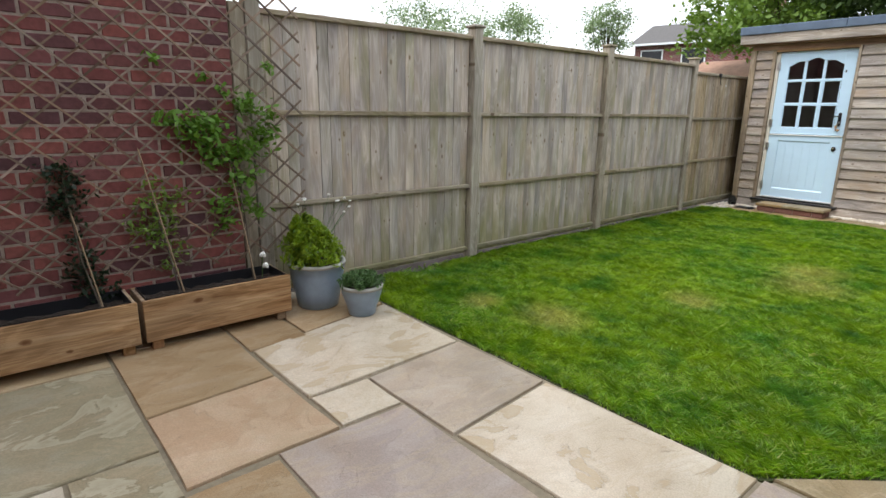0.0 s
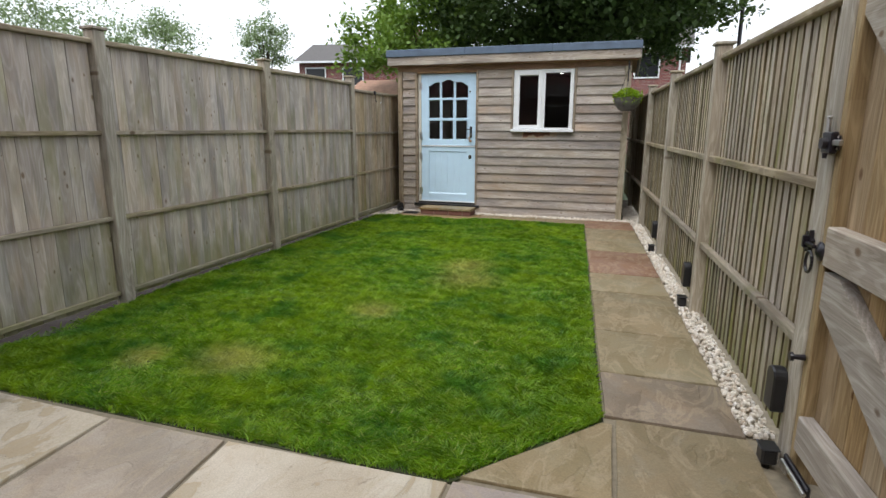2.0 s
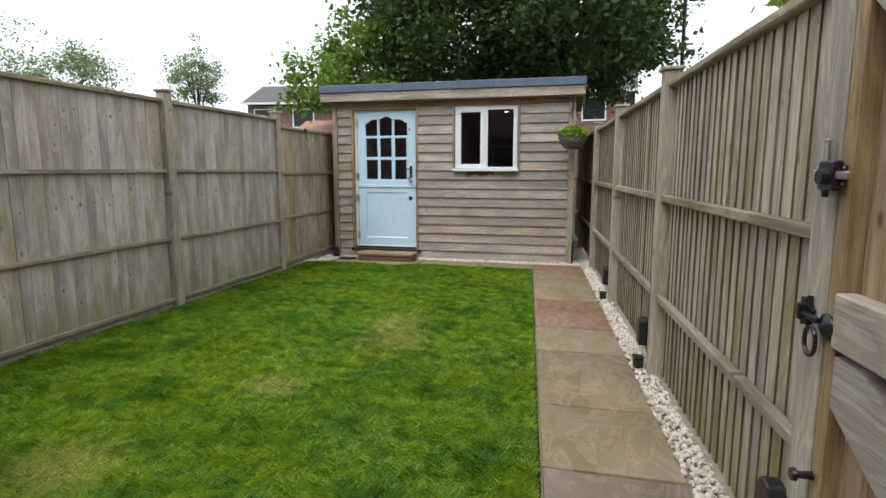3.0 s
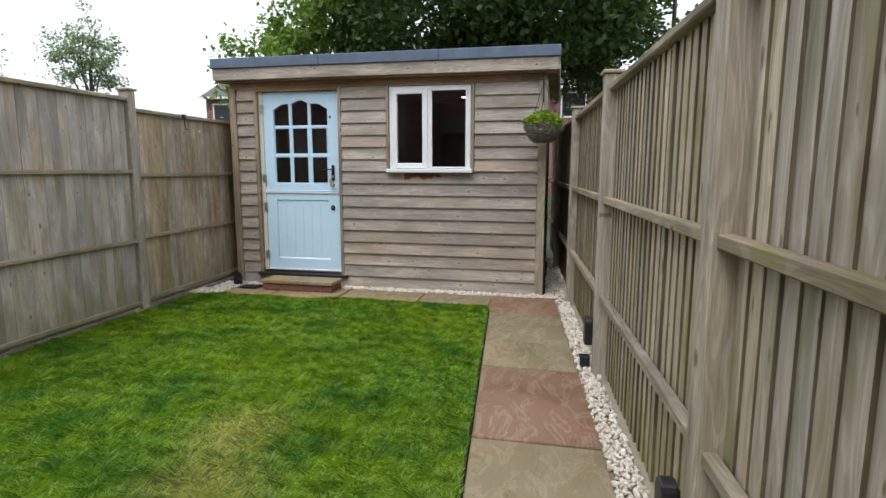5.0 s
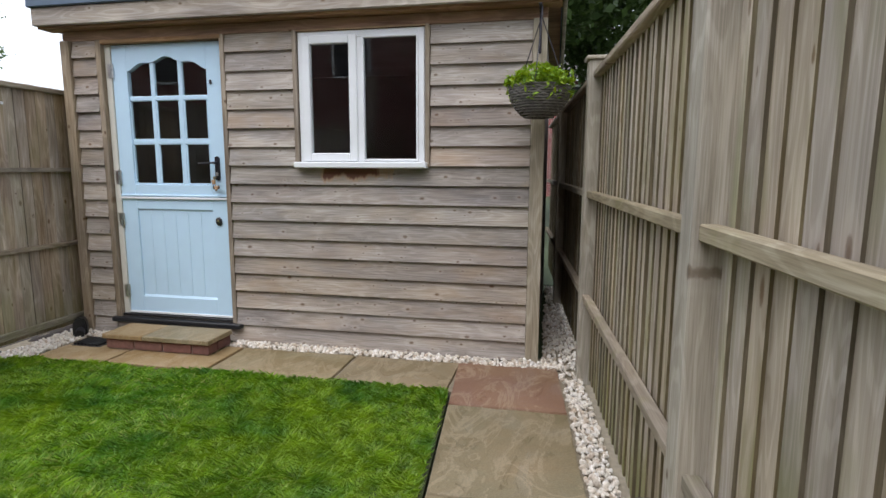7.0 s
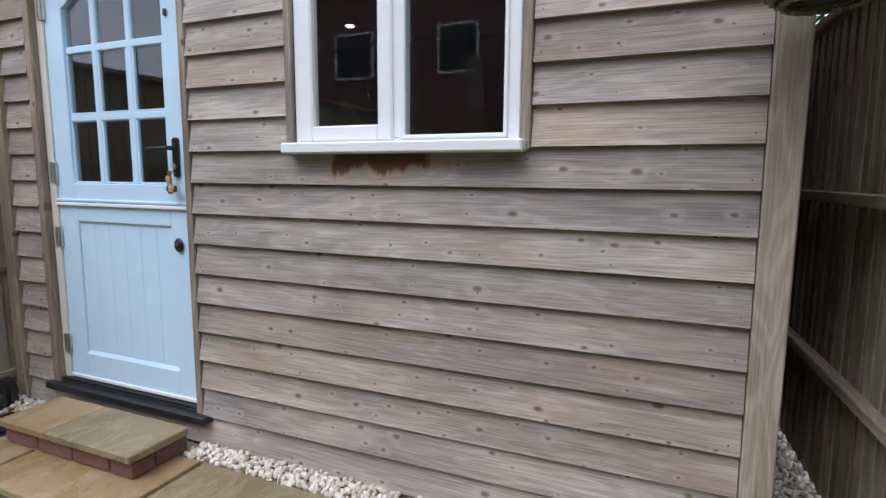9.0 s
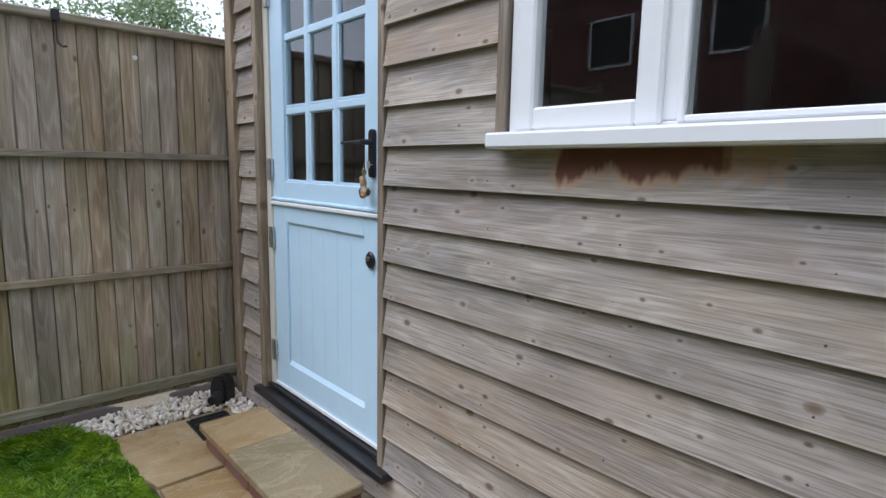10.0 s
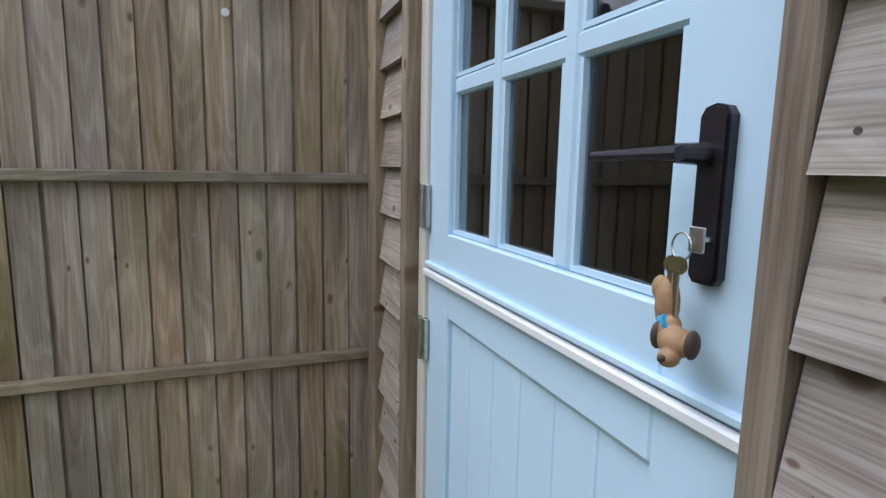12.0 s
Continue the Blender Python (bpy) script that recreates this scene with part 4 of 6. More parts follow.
leaf_low = part("lower_leaf", lower_leaf(), DOOR_BLUE, door)
part("drip_bar", block(LX0, LX1, 8.79, 8.80, 0.157, 0.175, 0.003), UPVC, leaf_low)
part("threshold", block(DX0 - 0.06, DX1 + 0.065, 8.722, 8.80, 0.098, 0.132, 0.004), BLACK, door, "black weathered threshold")
part("cill_block", block(DX0, DX1 - 0.002, 8.77, 8.81, 0.137, 0.154, 0.003), BLACK, door)
for z in (0.33, 0.875, 1.19, 1.95):
    hinge = part("hinge", block(DX0 + 0.018, DX0 + 0.062, 8.786, 8.7985, z - 0.05, z + 0.05, 0.002), STEEL, door, "steel butt hinge")
    part("knuckle", rod(bmesh.new(), (DX0 + 0.046, 8.782, z - 0.05), (DX0 + 0.046, 8.782, z + 0.05), 0.006), STEEL, hinge)
HX = LX1 - 0.079
HZ = 0.012
outline = [(HX + dx, z + HZ) for dx, z in ((-0.0175, 1.168), (-0.012, 1.161), (0.012, 1.161), (0.0175, 1.168), (0.0175, 1.318), (0.012, 1.326), (0.0, 1.329), (-0.012, 1.326), (-0.0175, 1.318))]
bm = prism(bmesh.new(), outline, 8.787, 8.7995, "xz")
bmesh.ops.bevel(bm, geom=[e for e in bm.edges if all(v.co.y < 8.79 for v in e.verts)], offset=0.003, segments=2, affect="EDGES")
plate = part("handle_plate", bm, BLACK_METAL, door, "black handle plate")
bm = bmesh.new()
rod(bm, (HX - 0.005, 8.79, 1.283 + HZ), (HX - 0.005, 8.748, 1.283 + HZ), 0.011, 0.009, 12)
rod(bm, (HX + 0.004, 8.748, 1.283 + HZ), (HX - 0.115, 8.742, 1.281 + HZ), 0.007, 0.0052, 12)
part("lever", bm, BLACK_METAL, plate)
bm = bmesh.new()
lathe(bm, [(0.001, 0.0), (0.022, 0.002), (0.026, 0.008), (0.022, 0.014), (0.012, 0.017)], 24)
bmesh.ops.transform(bm, matrix=pose(HX - 0.010, 8.80, 0.875, 90, 0, 0) @ Matrix.Diagonal((1, 1.25, 1, 1)), verts=bm.verts)
esc = part("keyhole_cover", bm, BLACK_METAL, door, smooth=True)
bm = lathe(bmesh.new(), [(0.001, 0.0), (0.009, 0.0), (0.009, 0.004), (0.001, 0.006)], 14)
bmesh.ops.transform(bm, matrix=pose(HX - 0.010, 8.784, 0.880, 90, 0, 0), verts=bm.verts)
part("lock_barrel", bm, BRASS, esc)
part("spy_bolt", block(HX - 0.03, HX - 0.012, 8.788, 8.80, 1.84, 1.87, 0.004), BLACK_METAL, door)

# keys with a small dog charm, hanging in the lock
keys = thing("keyring", BACK, label="keys with a tan dog charm hanging from the lock", category="keys")
kx, kz = HX + 0.008, 1.217
part("key_bow", block(kx - 0.009, kx + 0.009, 8.770, 8.7735, kz - 0.012, kz + 0.012, 0.001), STEEL, keys)
part("key_blade", block(kx - 0.003, kx + 0.003, 8.7735, 8.79, kz - 0.002, kz + 0.002), STEEL, keys)
bm = bmesh.new()
for i in range(20):
    a0, a1 = 2 * math.pi * i / 20, 2 * math.pi * (i + 1) / 20
    rod(bm, (kx - 0.014 + 0.012 * math.cos(a0), 8.768, kz - 0.008 + 0.013 * math.sin(a0)), (kx - 0.014 + 0.012 * math.cos(a1), 8.768, kz - 0.008 + 0.013 * math.sin(a1)), 0.0011, segs=5)
part("ring", bm, STEEL, keys)
for dx, l in ((-0.022, 0.045), (-0.014, 0.05)):
    bm = lathe(bmesh.new(), [(0.001, 0), (0.009, 0.0), (0.009, 0.002), (0.001, 0.002)], 12)
    bmesh.ops.transform(bm, matrix=pose(kx + dx, 8.767, kz - 0.026, 90, 0, 15), verts=bm.verts)
    box(bm, kx + dx - 0.003, kx + dx + 0.003, 8.764, 8.766, kz - 0.026 - l, kz - 0.03)
    part("spare_key", bm, BRASS, keys)
kx += 0.007
charm_mat = varied("tan_rubber", [(0.36, 0.22, 0.11)], 0.6, 60)
bm = bmesh.new()
for (cx, cy, cz, sx, sy, sz) in ((-0.033, 0, -0.074, 0.012, 0.012, 0.028), (-0.043, 0.0, -0.060, 0.009, 0.009, 0.013), (-0.010, -0.008, -0.105, 0.018, 0.016, 0.015), (-0.005, -0.020, -0.117, 0.010, 0.011, 0.009), (-0.034, 0, -0.103, 0.008, 0.008, 0.014), (0.008, -0.006, -0.102, 0.005, 0.009, 0.013), (-0.026, -0.012, -0.100, 0.006, 0.008, 0.012), (-0.024, -0.002, -0.092, 0.010, 0.010, 0.010)):
    got = bmesh.ops.create_uvsphere(bm, u_segments=14, v_segments=9, radius=1.0)
    bmesh.ops.transform(bm, matrix=Matrix.Translation((kx + cx, 8.768 + cy, kz + cz + 0.008)) @ Matrix.Diagonal((sx, sy, sz, 1)), verts=got["verts"])
charm = part("charm", bm, charm_mat, keys, "tan dog charm", smooth=True)
fuse = charm.modifiers.new("fuse", "REMESH")
fuse.mode, fuse.voxel_size, fuse.use_smooth_shade = "VOXEL", 0.0013, True
dark_rubber = varied("dark_brown_rubber", [(0.075, 0.05, 0.035)], 0.6, 60)
for ex, ey in ((0.0095, -0.008), (-0.027, -0.014)):
    bm = bmesh.new()
    got = bmesh.ops.create_uvsphere(bm, u_segments=12, v_segments=8, radius=1.0)
    bmesh.ops.transform(bm, matrix=Matrix.Translation((kx + ex, 8.768 + ey, kz - 0.094)) @ Matrix.Diagonal((0.005, 0.009, 0.014, 1)), verts=got["verts"])
    part("charm_ear", bm, dark_rubber, keys, "dark brown ear", smooth=True)
bm = bmesh.new()
got = bmesh.ops.create_uvsphere(bm, u_segments=10, v_segments=6, radius=0.004)
bmesh.ops.transform(bm, matrix=Matrix.Translation((kx - 0.003, 8.7375, kz - 0.108)), verts=got["verts"])
part("charm_nose", bm, dark_rubber, keys, "dark brown nose", smooth=True)
bm = bmesh.new()
got = bmesh.ops.create_cone(bm, cap_ends=True, segments=16, radius1=0.0118, radius2=0.011, depth=0.008)
bmesh.ops.transform(bm, matrix=pose(kx - 0.024, 8.764, kz - 0.083, 0, 55, 0), verts=got["verts"])
part("charm_collar", bm, varied("blue_rubber", [(0.06, 0.35, 0.62)], 0.5, 50), keys, "blue collar")

# window
win = thing("window_1", BACK, label="white plastic window with an opening casement and a fixed light", category="window", kind="structure")


def ring(bm, x0, x1, z0, z1, w, y0, y1, bev=0.004):
    box(bm, x0, x0 + w, y0, y1, z0, z1, bev)
    box(bm, x1 - w, x1, y0, y1, z0, z1, bev)
    box(bm, x0 + w, x1 - w, y0 + 0.0005, y1 - 0.0005, z0, z0 + w, bev)
    box(bm, x0 + w, x1 - w, y0 + 0.0005, y1 - 0.0005, z1 - w, z1, bev)
    return bm


wx0, wx1 = WX0 + 0.004, WX1 - 0.004
MX = -0.775
bm = bmesh.new()
box(bm, wx0, wx0 + 0.045, 8.765, 8.83, WZ0 + 0.013, WZ1 - 0.003, 0.004)
box(bm, wx1 - 0.045, wx1, 8.765, 8.83, WZ0 + 0.013, WZ1 - 0.003, 0.004)
box(bm, wx0 + 0.045, wx1 - 0.045, 8.7655, 8.8295, WZ1 - 0.048, WZ1 - 0.003, 0.004)
box(bm, wx0 + 0.045, wx1 - 0.045, 8.7655, 8.8295, WZ0 + 0.013, WZ0 + 0.024, 0.003)
box(bm, MX - 0.005, MX + 0.045, 8.766, 8.829, WZ0 + 0.0245, WZ1 - 0.0485, 0.004)
part("window_frame", bm, UPVC, win)
sash = part("casement", ring(bmesh.new(), wx0 + 0.03, MX + 0.010, WZ0 + 0.016, WZ1 - 0.03, 0.056, 8.750, 8.80, 0.006), UPVC, win)
g = part("glass", block(wx0 + 0.084, MX - 0.045, 8.775, 8.779, WZ0 + 0.068, WZ1 - 0.085), GLASS, sash)
g.visible_shadow = False
part("glazing_bead", ring(bmesh.new(), MX + 0.043, wx1 - 0.040, WZ0 + 0.020, WZ1 - 0.043, 0.014, 8.757, 8.775, 0.003), UPVC, win)
g2 = part("glass", block(MX + 0.05, wx1 - 0.045, 8.784, 8.788, WZ0 + 0.0255, WZ1 - 0.05), GLASS, win)
g2.visible_shadow = False
part("window_sill", block(WX0 - 0.022, WX1 + 0.020, 8.700, 8.83, WZ0 - 0.028, WZ0 + 0.012, 0.006), UPVC, win, "projecting white sill")

# doorstep: two flags on a course of bricks
step = thing("doorstep", label="low brick doorstep topped with two sandstone flags", category="step")
SXA, SXB, SYA, SYB = -2.525, -1.725, 8.43, 8.694
flag_thin = block(SXA - 0.015, SXA + 0.30, SYA - 0.02, SYB, 0.078, 0.112, 0.005)
part("flag", flag_thin, FLAG_GOLD, step)
part("flag", block(SXA + 0.304, SXB + 0.015, SYA - 0.02, SYB, 0.078, 0.113, 0.005), FLAG_PATH, step)
part("mortar_core", block(SXA + 0.012, SXB - 0.012, SYA + 0.012, SYB, -0.01, 0.077), MORTAR, step)
x = SXA
while x < SXB - 0.05:
    e = min(x + 0.215, SXB)
    part("brick", block(x, e, SYA, SYA + 0.1, 0.008, 0.072, 0.004), STEP_BRICK, step)
    x = e + 0.010
for y in (SYA + 0.11,):
    part("brick", block(SXB - 0.1, SXB, y, SYB, 0.008, 0.072, 0.004), STEP_BRICK, step)
    part("brick", block(SXA, SXA + 0.1, y, SYB, 0.008, 0.072, 0.004), STEP_BRICK, step)

# ---- paving: patio, path, strip before the garden room ----
patio = thing("patio", label="patio of uneven riven sandstone flags in mixed buff tones", category="paving", kind="structure")


def flagstone(pts, mat, parent, z=0.0, seed=0):
    """One flag with slightly uneven, chipped edges, a riven rounded arris and its own tilt."""
    rng = random.Random(seed)
    out = []
    n = len(pts)
    cx, cy = sum(p[0] for p in pts) / n, sum(p[1] for p in pts) / n
    for i in range(n):
        (x0, y0), (x1, y1) = pts[i], pts[(i + 1) % n]
        steps = max(2, int(math.hypot(x1 - x0, y1 - y0) / 0.09))
        for s in range(steps):
            u = s / steps
            x, y = x0 + (x1 - x0) * u, y0 + (y1 - y0) * u
            d = math.hypot(cx - x, cy - y)
            k = (0.003 + rng.uniform(0.0, 0.004)) / d
            out.append((x + (cx - x) * k, y + (cy - y) * k))
    bm = bmesh.new()
    lo = [bm.verts.new((x - cx, y - cy, -0.03)) for x, y in out]
    mid = [bm.verts.new((x - cx, y - cy, -0.006 + rng.uniform(-0.001, 0.001))) for x, y in out]
    hi = [bm.verts.new(((x - cx) * 0.993, (y - cy) * 0.993, rng.uniform(-0.001, 0.001))) for x, y in out]
    m_ = len(out)
    for a, b in ((lo, mid), (mid, hi)):
        for i in range(m_):
            bm.faces.new((a[i], a[(i + 1) % m_], b[(i + 1) % m_], b[i]))
    bm.faces.new(hi)
    return part("flag", bm, mat, parent, at=pose(cx, cy, z + rng.uniform(-0.002, 0.002), rng.uniform(-0.15, 0.15), rng.uniform(-0.15, 0.15), 0))


def quad(x0, x1, y0, y1):
    return [(x0, y0), (x1, y0), (x1, y1), (x0, y1)]


PATIO_FLAGS = (
    ([(-2.33, 1.16), (-1.68, 1.17), (-1.74, 2.15), (-2.53, 2.17)], FLAG_PALE),
    (quad(-1.67, -1.375, 1.175, 1.485), FLAG_PALE),
    ([(-1.67, 1.49), (-1.03, 1.50), (-1.10, 2.16), (-1.73, 2.15)], FLAG_GREY),
    ([(-1.02, 1.51), (-0.10, 1.55), (-0.10, 2.19), (-1.09, 2.16)], FLAG_PALE),
    (quad(-1.36, -0.45, 0.88, 1.485), FLAG_PURPLE),
    ([(-1.94, 0.54), (-1.36, 0.54), (-1.37, 1.16), (-1.98, 1.14)], FLAG_PEACH),
    ([(-2.75, 0.54), (-1.95, 0.54), (-1.99, 1.14), (-2.72, 1.145)], FLAG_BROWN),
    ([(-3.02, 0.54), (-2.76, 0.54), (-2.73, 1.145), (-3.02, 1.145)], FLAG),
    (quad(-3.02, -2.35, 1.155, 1.50), FLAG_BROWN),
    ([(-3.02, 1.51), (-2.40, 1.51), (-2.55, 2.17), (-3.02, 2.17)], FLAG_BROWN),
    (quad(-2.60, -1.67, -0.08, 0.53), FLAG_OLIVE),
    (quad(-3.02, -2.61, -0.08, 0.53), FLAG),
    (quad(-1.66, -1.33, 0.22, 0.53), FLAG_OLIVE),
    (quad(-1.66, -0.75, -0.40, 0.21), FLAG_PALE),
    (quad(-1.32, -0.75, 0.22, 0.87), FLAG_BROWN),
    (quad(-0.74, -0.10, 0.22, 0.87), FLAG_PALE),
    (quad(-0.44, 0.48, 0.88, 1.50), FLAG),
    ([(-0.09, 1.56), (0.50, 1.51), (0.50, 2.22), (-0.09, 2.20)], FLAG_PURPLE),
    ([(-0.07, 2.23), (0.50, 2.24), (0.485, 2.83), (0.44, 2.83)], FLAG_PATH),
    (quad(-0.09, 0.80, -0.05, 0.87), FLAG_GREY),
    ([(0.51, 0.88), (1.24, 0.88), (1.20, 1.50), (0.51, 1.50)], FLAG_PATH),
    ([(0.51, 1.51), (1.20, 1.51), (1.12, 2.23), (0.51, 2.23)], FLAG_PATH),
    ([(0.51, 2.24), (1.10, 2.24), (1.05, 2.88), (0.495, 2.88)], FLAG_PATH),
    (quad(-0.74, 0.80, -0.65, -0.06), FLAG),
    (quad(-3.02, -1.67, -0.70, -0.09), FLAG_PALE),
    (quad(-1.66, -0.75, -1.0, -0.41), FLAG),
    (quad(0.81, 1.30, -0.65, 0.87), FLAG),
    (quad(-3.02, -1.67, -1.5, -0.71), FLAG_GREY),
    (quad(-1.66, -0.2, -1.7, -1.01), FLAG_PALE),
    (quad(-0.19, 1.35, -1.7, -0.66), FLAG_GREY),
)
for i, (pts, mt) in enumerate(PATIO_FLAGS):
    flagstone(pts, mt, patio, seed=i)

garden_path = thing("path", label="narrow path of riven sandstone flags beside the lawn", category="path", kind="structure")
CUTS = (2.89, 3.40, 4.07, 5.01, 5.61, 6.61, 7.18, 8.02, 8.70)
for i, (a, b) in enumerate(zip(CUTS, CUTS[1:])):
    pts = [(line_at(*PATH_L, a + 0.004), a + 0.004), (line_at(*PATH_R, a + 0.004), a + 0.004), (line_at(*PATH_R, b - 0.004), b - 0.004), (line_at(*PATH_L, b - 0.004), b - 0.004)]
    flagstone(pts, (FLAG_DIM, FLAG_PATH, FLAG_PATH, FLAG_PATH, FLAG_RED, FLAG_PATH, FLAG_PATH, FLAG_RED)[i], garden_path, seed=50 + i)
strip = thing("pavement", label="row of sandstone flags along the garden room", category="paving", kind="structure")
for i, (a, b) in enumerate(((-2.88, -2.34), (-2.33, -1.60), (-1.59, -0.76), (-0.75, -0.04))):
    lo_y = 8.04 if i == 0 else 8.19
    flagstone([(a + 0.003, lo_y), (b - 0.003, 8.19), (b - 0.003, 8.655), (a + 0.003, 8.655)], FLAG_GOLD if i < 2 else FLAG_PATH, strip, seed=80 + i)

# ---- gravel ----


def pebbles(areas, seed):
    """Loose rounded stones scattered in strips (corner points and a count each)."""
    rng = np.random.default_rng(seed)
    bm = bmesh.new()
    bmesh.ops.create_icosphere(bm, subdivisions=1, radius=1.0)
    bm.verts.ensure_lookup_table()
    base = np.array([v.co[:] for v in bm.verts])
    tri = np.array([[v.index for v in f.verts] for f in bm.faces])
    bm.free()
    vs, fs = [], []
    at = 0
    for (p, q, wid_p, wid_q, count) in areas:
        for _ in range(count):
            u, w = rng.uniform(0, 1), rng.uniform(0, 1)
            x = p[0] + (q[0] - p[0]) * u
            y = p[1] + (q[1] - p[1]) * u
            off = wid_p + (wid_q - wid_p) * w
            dx, dy = q[0] - p[0], q[1] - p[1]
            l = math.hypot(dx, dy)
            x, y = x + dy / l * off, y - dx / l * off
            s = rng.uniform(0.008, 0.0185)
            sc = s * rng.uniform(0.6, 1.15, 3) * np.array([1, 1, 0.75])
            r = np.array(Euler(rng.uniform(0, 6.28, 3)).to_matrix())
            v = (base * (1 + rng.uniform(-0.16, 0.16, (len(base), 1))) * sc) @ r.T + np.array([x, y, -0.010 + rng.uniform(0.0, 0.022)])
            vs.append(v)
            fs.append(tri + at)
            at += len(base)
    me = bpy.data.meshes.new("pebbles")
    me.from_pydata(np.concatenate(vs).tolist(), [], np.concatenate(fs).tolist())
    me.materials.append(PEBBLE)
    return me


side_p, side_q = (line_at(*PATH_R, 2.9), 2.9), (0.60, 8.6)
gravel = new("gravel", pebbles(((side_p, side_q, 0.0, 0.12, 2500), ((-1.72, 8.72), (0.62, 8.72), -0.05, 0.065, 1250), ((-3.08, 8.72), (-2.58, 8.72), -0.05, 0.06, 190), ((0.62, 8.68), (0.60, 11.2), -0.14, 0.12, 1300), ((-3.12, 8.03), (-3.12, 8.72), 0.0, 0.23, 700)), 5))
tagged(gravel, "cream and white pebbles edging the path and garden room", "gravel", kind="stuff")

# ---- brick wall at the patio ----
garage = thing("brick_wall", label="old red brick wall of the house beside the patio", category="wall", kind="structure")
WALL_Y1 = 1.415
part("wall_core", block(-3.35, -3.0245, -2.5, WALL_Y1 - 0.006, -0.05, 3.2), MORTAR, garage)
brick_meshes = []
for k in range(4):
    bm = block(-0.045, 0.0, 0.0, 0.211, 0.0, 0.061, 0.004)
    for v in bm.verts:
        v.co += Vector((random.uniform(-0.002, 0.002), random.uniform(-0.0015, 0.0015), random.uniform(-0.001, 0.001)))
    brick_meshes.append(mesh_of("brick", bm, BRICK))
half_mesh = mesh_of("brick", block(-0.045, 0.0, 0.0, 0.099, 0.0, 0.061, 0.004), BRICK)
for c in range(30):
    z = 0.01 + c * 0.075
    y = WALL_Y1 - 0.215
    if c % 2:
        hb = new("brick", half_mesh)
        hb.parent = garage
        hb.matrix_basis = pose(-3.018, WALL_Y1 - 0.102, z)
        y = WALL_Y1 - 0.102 - 0.010 - 0.215
    while y > -0.75:
        o = new("brick", brick_meshes[random.randrange(4)])
        o.parent = garage
        o.matrix_basis = pose(-3.018 + random.uniform(-0.003, 0.002), y, z, 0, 0, 0)
        y -= 0.225
# the courses above and towards the house, joined
bm = bmesh.new()
for c in range(42):
    z = 0.01 + c * 0.075
    y = (WALL_Y1 - 0.215) if c % 2 == 0 else (WALL_Y1 - 0.327)
    while y > -2.45:
        if c >= 30 or y <= -0.75:
            box(bm, -3.063, -3.018, y, y + 0.211, z, z + 0.061)
        y -= 0.225
rest = part("far_bricks", bm, varied("red_clay_brick_joined", [(0.235, 0.068, 0.056), (0.165, 0.048, 0.046), (0.26, 0.082, 0.066), (0.085, 0.035, 0.040), (0.20, 0.07, 0.068), (0.135, 0.043, 0.045)], 0.85, 35, island=True, bump=0.4), garage)
rest["kind"] = "stuff"

# ---- trellis ----
trellis = thing("trellis", label="brown expanding diamond trellis fixed in front of bricks", category="trellis")
T_Y0, T_Y1, T_Z0, T_Z1 = -0.62, 1.83, 0.36, 2.12
DW, DH = 0.165, 0.145


def slat(p, q, x):
    d = Vector((0, q[0] - p[0], q[1] - p[1]))
    bm = bmesh.new()
    box(bm, -0.004, 0.004, -0.0056, 0.0056, -d.length / 2, d.length / 2)
    o = part("slat", bm, TRELLIS, trellis)
    ang = math.degrees(math.atan2(-d.y, d.z))
    o.matrix_basis = Matrix.Translation((x, (p[0] + q[0]) / 2, (p[1] + q[1]) / 2)) @ pose(0, 0, 0, ang, 0, 0)


slope = DH / DW
for sgn, x in ((1, -2.985), (-1, -2.976)):
    k = -20
    while k < 40:
        y0 = T_Y0 + k * DW
        # line z = T_Z0 + sgn*slope*(y - y0) for sgn>0, or T_Z1 - slope*(y - y0)
        ya, yb = max(T_Y0, y0), min(T_Y1, y0 + (T_Z1 - T_Z0) / slope)
        if yb - ya > 0.05:
            za, zb = slope * (ya - y0), slope * (yb - y0)
            j = random.uniform(-0.012, 0.012)
            if sgn > 0:
                slat((ya, T_Z0 + za + j), (yb + 0.01, T_Z0 + zb + j), x)
            else:
                slat((ya, T_Z1 - za + j), (yb + 0.01, T_Z1 - zb + j), x)
        k += 1

# ---- planters ----


